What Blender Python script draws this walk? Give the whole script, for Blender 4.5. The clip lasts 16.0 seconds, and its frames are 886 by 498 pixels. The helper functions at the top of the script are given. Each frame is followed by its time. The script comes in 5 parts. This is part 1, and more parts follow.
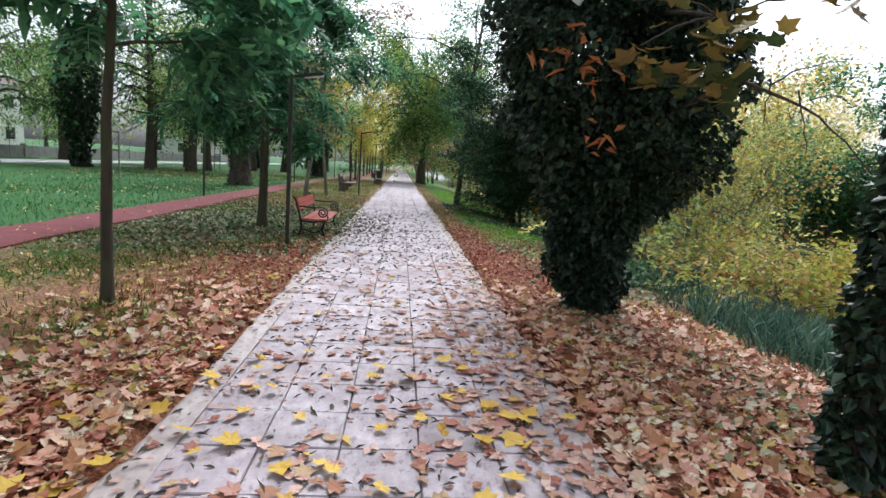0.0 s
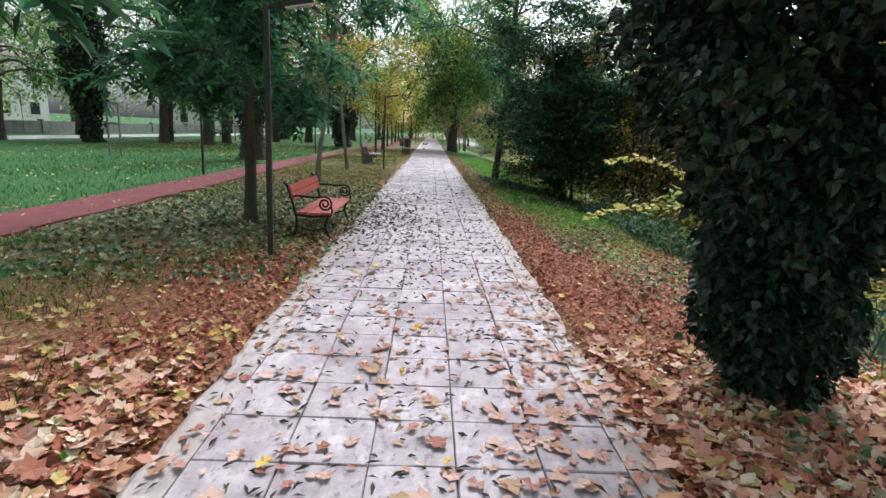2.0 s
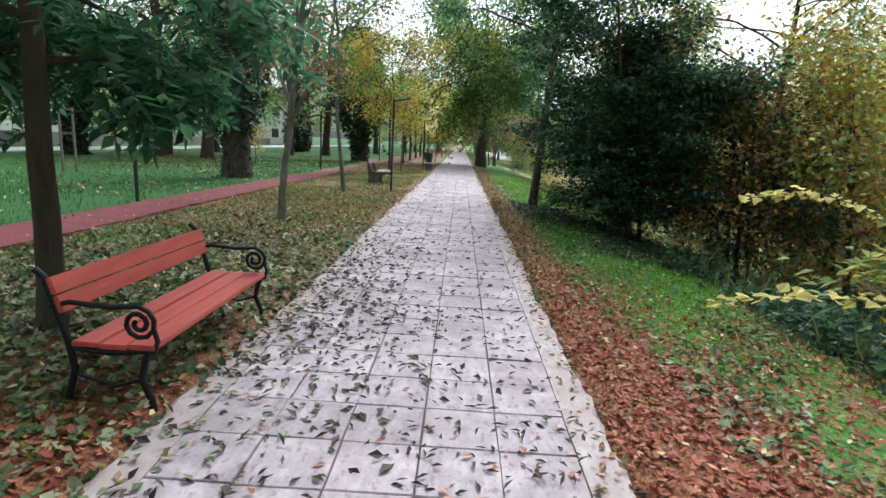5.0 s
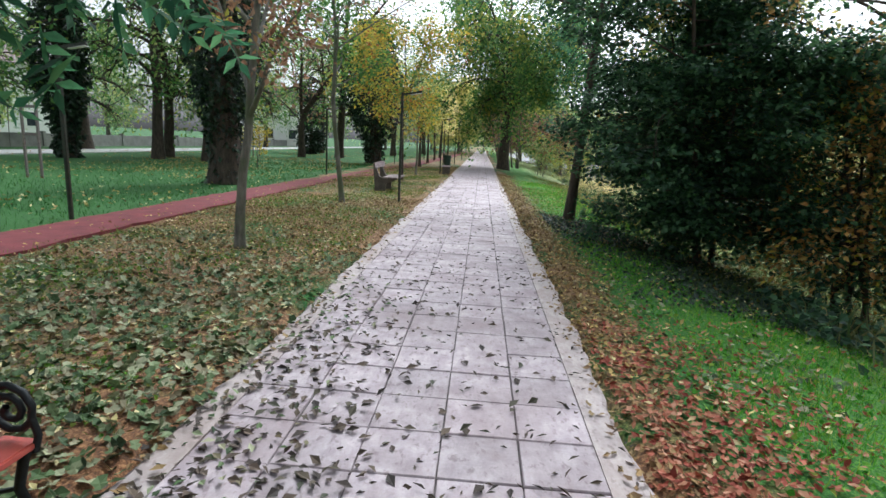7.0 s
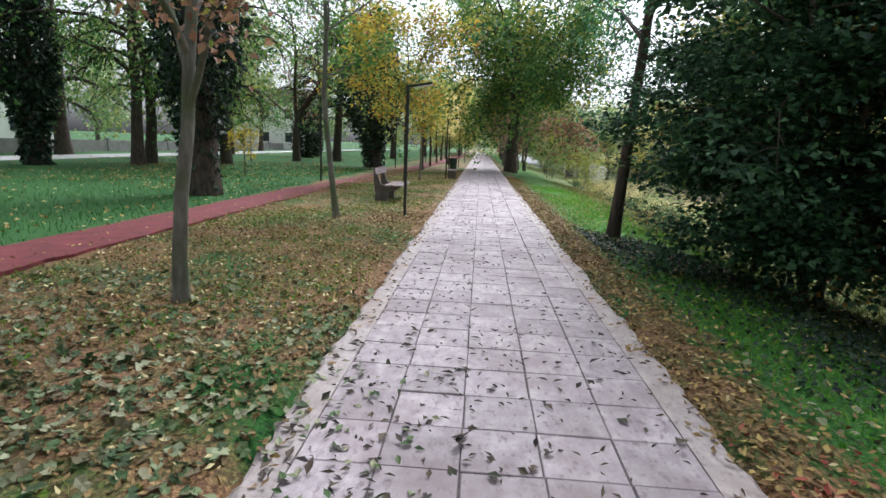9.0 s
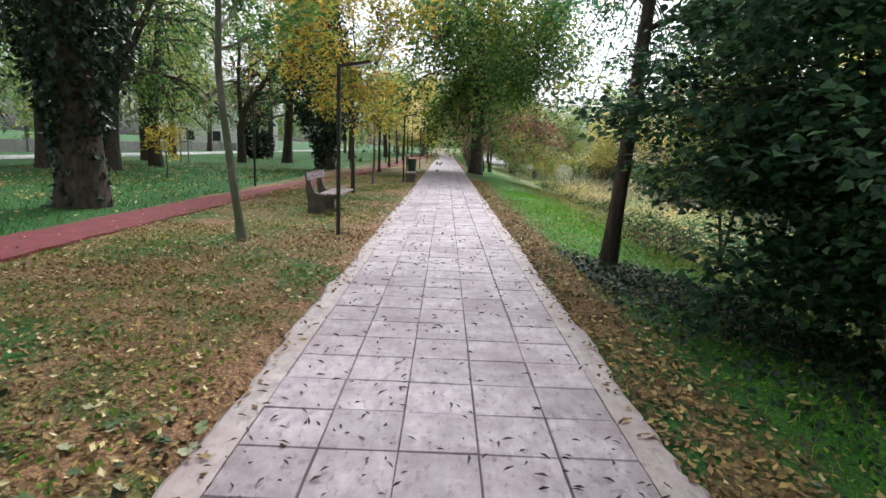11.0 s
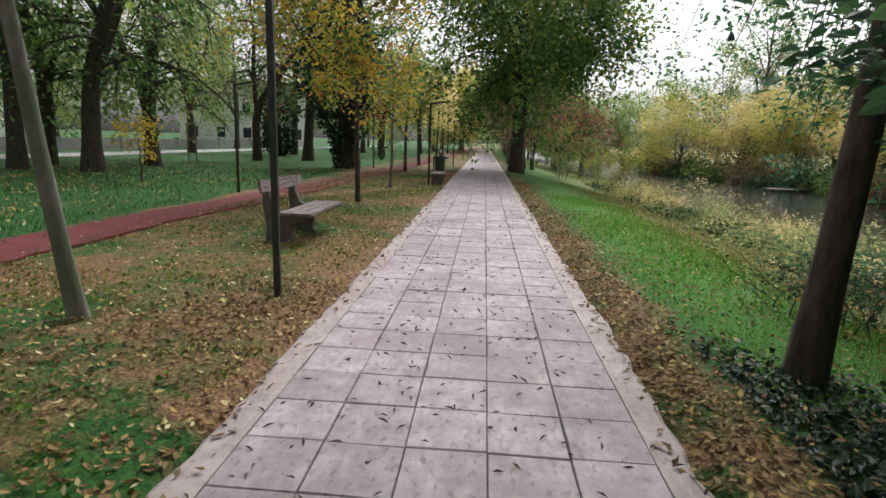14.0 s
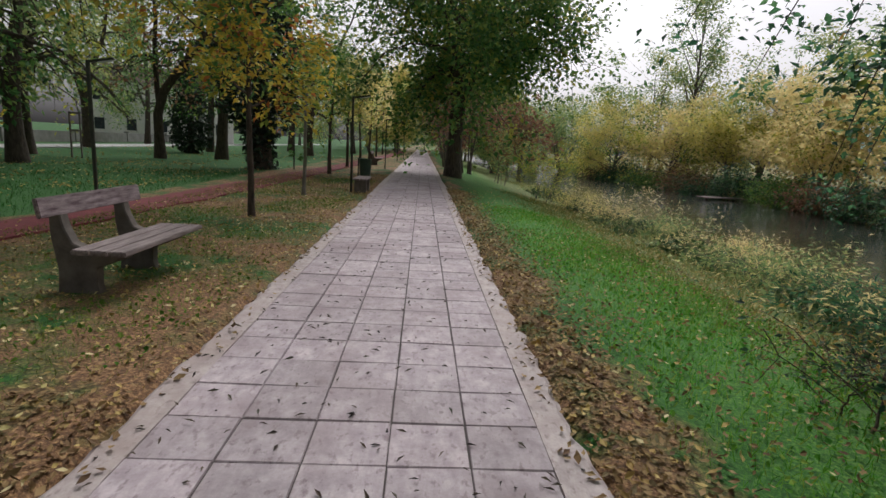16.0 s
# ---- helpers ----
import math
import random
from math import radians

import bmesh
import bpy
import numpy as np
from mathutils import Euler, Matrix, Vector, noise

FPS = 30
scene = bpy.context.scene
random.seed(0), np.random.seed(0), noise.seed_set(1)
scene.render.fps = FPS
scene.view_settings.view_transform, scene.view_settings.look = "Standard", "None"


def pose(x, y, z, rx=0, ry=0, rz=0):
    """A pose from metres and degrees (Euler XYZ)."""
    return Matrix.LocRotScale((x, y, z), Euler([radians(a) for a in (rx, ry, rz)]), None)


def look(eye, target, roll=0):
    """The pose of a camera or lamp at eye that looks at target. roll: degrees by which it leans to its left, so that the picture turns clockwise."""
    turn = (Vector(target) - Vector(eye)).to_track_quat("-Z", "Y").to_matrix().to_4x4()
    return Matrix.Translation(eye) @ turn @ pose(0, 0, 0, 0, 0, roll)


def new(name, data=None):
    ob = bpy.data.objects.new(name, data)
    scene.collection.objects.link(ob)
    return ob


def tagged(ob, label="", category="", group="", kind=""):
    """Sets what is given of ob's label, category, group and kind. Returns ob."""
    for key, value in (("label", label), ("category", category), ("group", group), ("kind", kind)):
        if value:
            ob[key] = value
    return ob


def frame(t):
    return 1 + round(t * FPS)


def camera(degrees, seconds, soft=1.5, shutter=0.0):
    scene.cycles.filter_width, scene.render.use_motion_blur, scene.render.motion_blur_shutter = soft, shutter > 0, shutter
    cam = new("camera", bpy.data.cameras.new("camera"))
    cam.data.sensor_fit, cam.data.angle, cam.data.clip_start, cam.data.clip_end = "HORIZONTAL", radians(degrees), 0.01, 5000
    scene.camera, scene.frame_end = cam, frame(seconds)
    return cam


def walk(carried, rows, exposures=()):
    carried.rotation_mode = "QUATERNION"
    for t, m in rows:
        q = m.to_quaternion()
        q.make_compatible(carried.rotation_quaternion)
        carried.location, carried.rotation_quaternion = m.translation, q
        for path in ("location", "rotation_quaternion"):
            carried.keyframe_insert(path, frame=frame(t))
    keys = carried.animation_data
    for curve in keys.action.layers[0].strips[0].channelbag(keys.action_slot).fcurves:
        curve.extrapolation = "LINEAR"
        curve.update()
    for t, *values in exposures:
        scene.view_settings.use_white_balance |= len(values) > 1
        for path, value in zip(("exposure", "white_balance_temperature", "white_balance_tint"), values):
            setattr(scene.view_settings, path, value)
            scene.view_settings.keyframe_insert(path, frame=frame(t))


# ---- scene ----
EXPOSURES = [(0.0, 0.88, 5800, 11), (3.5, 0.82, 5850, 9), (7.0, 0.86, 5800, 9), (9.5, 0.82, 5900, 13), (12.5, 0.79, 6250, 14), (14.5, 0.12, 6350, 14), (16.0, -0.2, 6350, 15)]
cam = camera(79.66, 16.0, soft=1.55)
# seconds, x, y, eye height, yaw, pitch, roll
ROWS = [
    (0.0, 0.022, -0.012, 1.432, -4.44, -8.62, -4.14),
    (0.5, 0.023, 0.561, 1.492, -2.08, -10.11, -3.45),
    (1.0, 0.033, 1.231, 1.509, -2.19, -9.99, -3.87),
    (1.5, 0.033, 1.978, 1.502, -1.02, -11.00, -3.63),
    (2.0, 0.018, 2.737, 1.487, -1.25, -12.39, -2.82),
    (2.5, 0.010, 3.493, 1.490, -0.45, -11.15, -3.10),
    (3.0, 0.016, 4.240, 1.484, 0.08, -10.24, -2.36),
    (3.5, 0.020, 4.963, 1.471, 1.61, -11.39, -2.50),
    (4.0, 0.121, 5.708, 1.506, 1.20, -11.37, -2.50),
    (6.5, 0.411, 9.181, 1.512, 3.93, -11.06, -3.38),
    (7.0, 0.317, 9.787, 1.516, 4.19, -11.22, -2.89),
    (7.5, 0.191, 10.341, 1.527, 4.29, -10.11, -3.37),
    (8.0, 0.036, 10.909, 1.529, 4.60, -10.12, -2.76),
    (8.5, -0.095, 11.495, 1.518, 4.93, -10.42, -2.37),
    (9.0, -0.181, 12.086, 1.504, 4.05, -11.03, -2.36),
    (9.5, -0.201, 12.745, 1.487, 2.68, -10.72, -2.25),
    (12.0, 0.136, 16.127, 1.485, 0.00, -11.43, -2.48),
    (12.5, 0.179, 16.877, 1.450, 0.12, -11.76, -2.58),
    (13.0, 0.199, 17.549, 1.452, 0.76, -11.39, -2.13),
    (13.5, 0.159, 18.175, 1.462, 3.66, -11.67, -1.78),
    (14.0, 0.120, 18.734, 1.459, 4.48, -11.44, -1.91),
    (14.5, 0.140, 19.310, 1.483, 3.78, -11.46, -0.78),
    (15.0, 0.180, 19.968, 1.475, 2.83, -11.53, -1.26),
    (15.5, 0.273, 20.608, 1.481, -1.45, -9.95, -2.70),
    (16.0, 0.297, 21.168, 1.489, -2.10, -11.06, -3.31),
]
walk(cam, [(t, pose(x, y, z, 90 + pitch, roll, yaw)) for t, x, y, z, yaw, pitch, roll in ROWS], exposures=EXPOSURES)

# ---- light: a bright overcast autumn sky ----
world = bpy.data.worlds.new("world")
scene.world = world
world.use_nodes = True
_n, _l = world.node_tree.nodes, world.node_tree.links
_n.clear()
_sky = _n.new("ShaderNodeTexSky")
_sky.sky_type = 'NISHITA'
_sky.sun_disc = False
_sky.sun_elevation, _sky.sun_rotation = radians(52), radians(15)
_sky.air_density, _sky.dust_density, _sky.ozone_density = 1.0, 6.0, 1.0
_hs = _n.new("ShaderNodeHueSaturation")
_hs.inputs["Saturation"].default_value = 0.12
_bg = _n.new("ShaderNodeBackground")
_bg.inputs["Strength"].default_value = 0.15
_out = _n.new("ShaderNodeOutputWorld")
_l.new(_sky.outputs[0], _hs.inputs["Color"])
_l.new(_hs.outputs[0], _bg.inputs["Color"])
_l.new(_bg.outputs[0], _out.inputs["Surface"])
sun_data = bpy.data.lights.new("sun", 'SUN')
sun_data.energy, sun_data.angle, sun_data.color = 1.0, radians(20), (1.0, 0.97, 0.93)
sun = new("sun", sun_data)
sun.matrix_world = look((5, 18.6, 24.6), (0, 0, 0))


# ---- materials ----
def srgb(r, g, b):
    f = lambda c: (c / 255 / 12.92) if c <= 10 else ((c / 255 + 0.055) / 1.055) ** 2.4
    return (f(r), f(g), f(b), 1)


def material(name):
    m = bpy.data.materials.new(name)
    m.use_nodes = True
    nt = m.node_tree
    nt.nodes.clear()
    out = nt.nodes.new("ShaderNodeOutputMaterial")
    bs = nt.nodes.new("ShaderNodeBsdfPrincipled")
    nt.links.new(bs.outputs[0], out.inputs["Surface"])
    return m, nt, bs, out


def ramp(nt, fac, stops):
    r = nt.nodes.new("ShaderNodeValToRGB")
    el = r.color_ramp.elements
    while len(el) < len(stops):
        el.new(0.5)
    for e, (p, c) in zip(el, stops):
        e.position, e.color = p, c
    nt.links.new(fac, r.inputs["Fac"])
    return r.outputs["Color"]


def tex_noise(nt, scale, detail=4, rough=0.55, coord=None, stretch=None):
    n = nt.nodes.new("ShaderNodeTexNoise")
    n.inputs["Scale"].default_value, n.inputs["Detail"].default_value, n.inputs["Roughness"].default_value = scale, detail, rough
    if coord is None:
        coord = nt.nodes.new("ShaderNodeNewGeometry").outputs["Position"]
    if stretch:
        mp = nt.nodes.new("ShaderNodeMapping")
        mp.inputs["Scale"].default_value = stretch
        nt.links.new(coord, mp.inputs["Vector"])
        coord = mp.outputs["Vector"]
    nt.links.new(coord, n.inputs["Vector"])
    return n.outputs["Fac"]


def mix(nt, fac, a, b, how='MIX'):
    m = nt.nodes.new("ShaderNodeMix")
    m.data_type, m.blend_type = 'RGBA', how
    for sock, v in ((m.inputs[0], fac), (m.inputs[6], a), (m.inputs[7], b)):
        if isinstance(v, (int, float, tuple)):
            sock.default_value = v
        else:
            nt.links.new(v, sock)
    return m.outputs[2]


def math_node(nt, op, a, b=0.0, c=0.0):
    m = nt.nodes.new("ShaderNodeMath")
    m.operation = op
    for sock, v in zip(m.inputs, (a, b, c)):
        if isinstance(v, (int, float)):
            sock.default_value = v
        else:
            nt.links.new(v, sock)
    return m.outputs[0]


def bump(nt, bs, height, strength=0.4, dist=0.01):
    b = nt.nodes.new("ShaderNodeBump")
    b.inputs["Strength"].default_value, b.inputs["Distance"].default_value = strength, dist
    nt.links.new(height, b.inputs["Height"])
    nt.links.new(b.outputs[0], bs.inputs["Normal"])


def leaf_material(name, colours, rough=0.55, glow=0.4, spots=True, lift=1.8, sheen=0.3):
    """Leaves of several tints, one tint to each leaf, that let some light through."""
    m, nt, bs, out = material(name)
    isl = nt.nodes.new("ShaderNodeNewGeometry").outputs["Random Per Island"]
    n = len(colours)
    col = ramp(nt, isl, [(i / max(1, n - 1), tuple(min(0.85, v * lift) for v in c[:3]) + (1,)) for i, c in enumerate(colours)])
    if spots:
        col = mix(nt, tex_noise(nt, 1.3, 2), col, mix(nt, 1.0, col, (0.62, 0.66, 0.6, 1), 'MULTIPLY'))
        col = mix(nt, math_node(nt, 'MULTIPLY', tex_noise(nt, 60, 2), 0.35), col, mix(nt, 1.0, col, (0.45, 0.38, 0.3, 1), 'MULTIPLY'))
    nt.links.new(col, bs.inputs["Base Color"])
    bs.inputs["Roughness"].default_value = rough
    bs.inputs["Specular IOR Level"].default_value = sheen
    tr = nt.nodes.new("ShaderNodeBsdfTranslucent")
    nt.links.new(col, tr.inputs["Color"])
    ms = nt.nodes.new("ShaderNodeMixShader")
    ms.inputs[0].default_value = glow
    nt.links.new(bs.outputs[0], ms.inputs[1])
    nt.links.new(tr.outputs[0], ms.inputs[2])
    nt.links.new(ms.outputs[0], out.inputs["Surface"])
    return m


def bark_material(name, a, b, scale=14, moss=None):
    m, nt, bs, out = material(name)
    f = tex_noise(nt, scale, 6, 0.65, None, (1, 1, 0.22))
    col = ramp(nt, f, [(0.3, a), (0.7, b)])
    if moss:
        col = mix(nt, ramp(nt, tex_noise(nt, 2.2, 4), [(0.48, (0, 0, 0, 1)), (0.62, (1, 1, 1, 1))]), col, moss)
    nt.links.new(col, bs.inputs["Base Color"])
    bs.inputs["Roughness"].default_value = 0.9
    bump(nt, bs, f, 0.8, 0.03)
    return m


def plain_material(name, a, b, scale=8, rough=0.6, metal=0.0, strength=0.25, dist=0.004, stretch=None, random_tint=0.0):
    m, nt, bs, out = material(name)
    f = tex_noise(nt, scale, 6, 0.6, None, stretch)
    col = ramp(nt, f, [(0.3, a), (0.72, b)])
    if random_tint:
        rnd = nt.nodes.new("ShaderNodeObjectInfo").outputs["Random"]
        v = math_node(nt, 'MULTIPLY_ADD', rnd, random_tint, 1 - random_tint / 2)
        hv = nt.nodes.new("ShaderNodeHueSaturation")
        nt.links.new(col, hv.inputs["Color"])
        nt.links.new(v, hv.inputs["Value"])
        col = hv.outputs[0]
    nt.links.new(col, bs.inputs["Base Color"])
    bs.inputs["Roughness"].default_value, bs.inputs["Metallic"].default_value = rough, metal
    bump(nt, bs, tex_noise(nt, scale * 6, 4), strength, dist)
    return m


def paving_material(name, a, b, stain, tint=0.12, island=False):
    m, nt, bs, out = material(name)
    fine = tex_noise(nt, 55, 6, 0.7)
    mid = tex_noise(nt, 6, 5, 0.6)
    col = ramp(nt, mid, [(0.3, a), (0.7, b)])
    col = mix(nt, math_node(nt, 'MULTIPLY', fine, 0.75), col, mix(nt, 1.0, col, (0.5, 0.47, 0.47, 1), 'MULTIPLY'))
    scuff = ramp(nt, tex_noise(nt, 16, 5, 0.7, None, (1.0, 0.35, 1.0)), [(0.4, (0, 0, 0, 1)), (0.62, (0.7, 0.7, 0.7, 1))])
    col = mix(nt, scuff, col, mix(nt, 1.0, col, (0.72, 0.69, 0.7, 1), 'MULTIPLY'))
    fleck = ramp(nt, tex_noise(nt, 24, 3, 0.6, None, (1.0, 0.55, 1.0)), [(0.56, (0, 0, 0, 1)), (0.66, (0.75, 0.75, 0.75, 1))])
    col = mix(nt, fleck, col, mix(nt, 1.0, col, (0.55, 0.5, 0.5, 1), 'MULTIPLY'))
    blot = ramp(nt, tex_noise(nt, 1.1, 6, 0.65), [(0.46, (0, 0, 0, 1)), (0.68, (0.8, 0.8, 0.8, 1))])
    col = mix(nt, blot, col, stain)
    if island:
        rnd = nt.nodes.new("ShaderNodeNewGeometry").outputs["Random Per Island"]
    else:
        rnd = nt.nodes.new("ShaderNodeObjectInfo").outputs["Random"]
    hv = nt.nodes.new("ShaderNodeHueSaturation")
    nt.links.new(col, hv.inputs["Color"])
    nt.links.new(math_node(nt, 'MULTIPLY_ADD', rnd, tint * 2, 1 - tint), hv.inputs["Value"])
    nt.links.new(hv.outputs[0], bs.inputs["Base Color"])
    bs.inputs["Roughness"].default_value = 0.72
    bump(nt, bs, mix(nt, 0.5, fine, mid), 0.45, 0.006)
    return m


def ground_material():
    """Soil, litter and grass mixed as they lie: lawn beyond the red track, patchy verge, grassy bank towards the river."""
    m, nt, bs, out = material("ground_soil_and_grass")
    pos = nt.nodes.new("ShaderNodeNewGeometry").outputs["Position"]
    sep = nt.nodes.new("ShaderNodeSeparateXYZ")
    nt.links.new(pos, sep.inputs[0])
    big, mid, fine = tex_noise(nt, 0.45, 4), tex_noise(nt, 2.6, 5, 0.65), tex_noise(nt, 38, 5, 0.7)
    soil = ramp(nt, fine, [(0.3, srgb(54, 40, 28)), (0.5, srgb(116, 86, 58)), (0.68, srgb(184, 146, 100))])
    grass = ramp(nt, fine, [(0.3, srgb(10, 40, 8)), (0.5, srgb(26, 82, 16)), (0.68, srgb(58, 110, 28))])
    dry = ramp(nt, fine, [(0.3, srgb(46, 58, 24)), (0.5, srgb(96, 106, 52)), (0.68, srgb(152, 146, 92))])
    x = sep.outputs["X"]
    lawn = nt.nodes.new("ShaderNodeMapRange")
    lawn.inputs["From Min"].default_value, lawn.inputs["From Max"].default_value = -6.1, -6.7
    nt.links.new(x, lawn.inputs["Value"])
    bank = nt.nodes.new("ShaderNodeMapRange")
    bank.inputs["From Min"].default_value, bank.inputs["From Max"].default_value = 1.5, 2.6
    nt.links.new(x, bank.inputs["Value"])
    far_bank = nt.nodes.new("ShaderNodeMapRange")
    far_bank.inputs["From Min"].default_value, far_bank.inputs["From Max"].default_value = 19.0, 21.0
    nt.links.new(x, far_bank.inputs["Value"])
    meadow = ramp(nt, fine, [(0.3, srgb(28, 62, 18)), (0.5, srgb(60, 116, 38)), (0.68, srgb(112, 152, 62))])
    grass = mix(nt, bank.outputs[0], grass, meadow)
    withered = nt.nodes.new("ShaderNodeMapRange")
    withered.inputs["From Min"].default_value, withered.inputs["From Max"].default_value = 3.4, 5.4
    nt.links.new(math_node(nt, 'MULTIPLY_ADD', mid, 1.6, math_node(nt, 'SUBTRACT', x, 0.8)), withered.inputs["Value"])
    grass = mix(nt, math_node(nt, 'MULTIPLY', withered.outputs[0], 0.8), grass, dry)
    cover = math_node(nt, 'MAXIMUM', lawn.outputs[0], math_node(nt, 'MULTIPLY', bank.outputs[0], 0.8))
    patch = math_node(nt, 'ADD', math_node(nt, 'MULTIPLY', big, 0.55), math_node(nt, 'MULTIPLY', mid, 0.45))
    patch = math_node(nt, 'ADD', patch, math_node(nt, 'MULTIPLY', cover, 0.3))
    patch = math_node(nt, 'SUBTRACT', patch, math_node(nt, 'MULTIPLY', far_bank.outputs[0], 0.2))
    litter = nt.nodes.new("ShaderNodeMapRange")
    litter.inputs["From Min"].default_value, litter.inputs["From Max"].default_value = 14.0, 8.0
    nt.links.new(sep.outputs["Y"], litter.inputs["Value"])
    verge = nt.nodes.new("ShaderNodeMapRange")
    verge.inputs["From Min"].default_value, verge.inputs["From Max"].default_value = -4.0, -2.0
    nt.links.new(x, verge.inputs["Value"])
    slope = nt.nodes.new("ShaderNodeMapRange")
    slope.inputs["From Min"].default_value, slope.inputs["From Max"].default_value = 5.2, 3.4
    nt.links.new(x, slope.inputs["Value"])
    under = math_node(nt, 'MULTIPLY', math_node(nt, 'MULTIPLY', litter.outputs[0], verge.outputs[0]), slope.outputs[0])
    patch = math_node(nt, 'SUBTRACT', patch, math_node(nt, 'MULTIPLY', under, 0.26))
    soil = mix(nt, under, soil, mix(nt, 1.0, soil, (0.95, 0.62, 0.5, 1), 'MULTIPLY'))
    mask = ramp(nt, patch, [(0.46, (0, 0, 0, 1)), (0.58, (1, 1, 1, 1))])
    col = mix(nt, mask, soil, grass)
    nt.links.new(col, bs.inputs["Base Color"])
    bs.inputs["Roughness"].default_value = 0.95
    bump(nt, bs, mix(nt, 0.5, fine, mid), 0.9, 0.03)
    return m


M_GROUND = ground_material()
M_TILE = paving_material("worn_concrete_tile", srgb(166, 155, 158), srgb(205, 195, 196), srgb(128, 113, 114))
M_TILE_FAR = paving_material("worn_concrete_tile_far", srgb(166, 155, 158), srgb(205, 195, 196), srgb(128, 113, 114), island=True)
M_BORDER = paving_material("cast_concrete_border", srgb(170, 160, 155), srgb(200, 190, 184), srgb(146, 130, 122), 0.05)
M_JOINT = plain_material("joint_sand", srgb(70, 64, 62), srgb(96, 90, 86), 30, 0.95)
M_TRACK = plain_material("red_rubber_track", srgb(84, 28, 33), srgb(120, 49, 50), 3.5, 0.9, 0, 0.5, 0.01)
M_ROAD = plain_material("pale_asphalt", srgb(150, 150, 150), srgb(178, 177, 174), 3, 0.9)
M_LAMP = plain_material("dark_green_steel", srgb(38, 44, 38), srgb(66, 66, 56), 9, 0.45, 0.3)
M_LENS = plain_material("lamp_lens_glass", srgb(190, 192, 188), srgb(210, 210, 206), 10, 0.25)
M_IRON = plain_material("black_cast_iron", srgb(18, 22, 22), srgb(36, 40, 40), 30, 0.5, 0.5)
M_REDWOOD = plain_material("red_painted_wood", srgb(158, 66, 56), srgb(188, 88, 74), 7, 0.5, 0, 0.35, 0.003, (3, 0.3, 3), 0.12)
M_OLDWOOD = plain_material("weathered_grey_wood", srgb(92, 80, 78), srgb(150, 138, 134), 9, 0.85, 0, 0.6, 0.006, (4, 0.3, 4), 0.15)
M_PEELED = plain_material("peeling_purple_brown_paint", srgb(66, 44, 49), srgb(160, 146, 146), 9, 0.8, 0, 0.6, 0.006, (3, 0.5, 3))
M_CONCRETE = plain_material("grey_concrete", srgb(78, 72, 66), srgb(116, 108, 100), 6, 0.9, 0, 0.5, 0.008)
M_BIN = plain_material("green_sheet_metal", srgb(26, 48, 36), srgb(44, 66, 50), 12, 0.5, 0.2)
M_WATER, _nt, _bs, _o = material("dark_river_water")
_f = tex_noise(_nt, 0.5, 3)
_nt.links.new(ramp(_nt, _f, [(0.3, srgb(30, 35, 30)), (0.7, srgb(50, 55, 48))]), _bs.inputs["Base Color"])
_bs.inputs["Roughness"].default_value = 0.14
bump(_nt, _bs, tex_noise(_nt, 2.2, 3, 0.5, None, (1, 0.4, 1)), 0.15, 0.03)
M_BARK_GREY = bark_material("grey_bark", srgb(78, 76, 70), srgb(134, 131, 120), 14, srgb(92, 100, 76))
M_BARK_DARK = bark_material("dark_bark", srgb(34, 29, 25), srgb(92, 80, 68), 16)
M_BARK_MOSS = bark_material("mossy_dark_bark", srgb(42, 38, 30), srgb(80, 72, 56), 12, srgb(62, 66, 42))
# bark lightened to put distance haze into its colour
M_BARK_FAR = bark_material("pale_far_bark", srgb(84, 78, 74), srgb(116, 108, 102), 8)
M_PLASTER = plain_material("white_plaster", srgb(228, 226, 220), srgb(242, 240, 236), 2, 0.9)
M_ROOF = plain_material("grey_roof_tiles", srgb(96, 84, 80), srgb(122, 108, 102), 5, 0.85)
M_GLASS = plain_material("dark_window_glass", srgb(48, 54, 60), srgb(66, 74, 80), 2, 0.15)
M_WALLGREY = plain_material("grey_garden_wall", srgb(120, 118, 116), srgb(150, 148, 146), 2, 0.9)

L_DARKGREEN = leaf_material("dark_green_leaves", [srgb(26, 52, 38), srgb(40, 74, 52), srgb(58, 94, 66), srgb(74, 108, 72)], glow=0.58, lift=2.7, sheen=0.4)
L_MIDGREEN = leaf_material("green_leaves", [srgb(48, 82, 46), srgb(70, 108, 58), srgb(96, 128, 66), srgb(122, 138, 66)], glow=0.45, lift=1.85)
# the three pale leaf tints: on far trees their paleness is painted distance haze
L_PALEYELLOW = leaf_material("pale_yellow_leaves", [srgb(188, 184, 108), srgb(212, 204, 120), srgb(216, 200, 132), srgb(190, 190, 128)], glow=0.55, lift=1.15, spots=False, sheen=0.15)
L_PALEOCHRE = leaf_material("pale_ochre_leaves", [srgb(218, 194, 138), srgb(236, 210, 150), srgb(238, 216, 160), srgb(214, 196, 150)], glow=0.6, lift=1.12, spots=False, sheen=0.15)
L_PALEGREEN = leaf_material("pale_and_hazed_green_leaves", [srgb(84, 112, 74), srgb(112, 136, 92), srgb(138, 152, 104), srgb(160, 160, 100)], glow=0.45, lift=2.2)
L_YELLOW = leaf_material("yellow_leaves", [srgb(122, 118, 48), srgb(168, 146, 56), srgb(190, 160, 62), srgb(192, 136, 56)], glow=0.45, lift=1.95)
L_YELLOWGREEN = leaf_material("yellow_green_leaves", [srgb(102, 120, 56), srgb(138, 146, 66), srgb(176, 166, 78), srgb(120, 134, 62)], glow=0.45, lift=1.85)
L_OCHRE = leaf_material("ochre_leaves", [srgb(126, 92, 52), srgb(158, 118, 64), srgb(176, 142, 80), srgb(118, 104, 62)], glow=0.3)
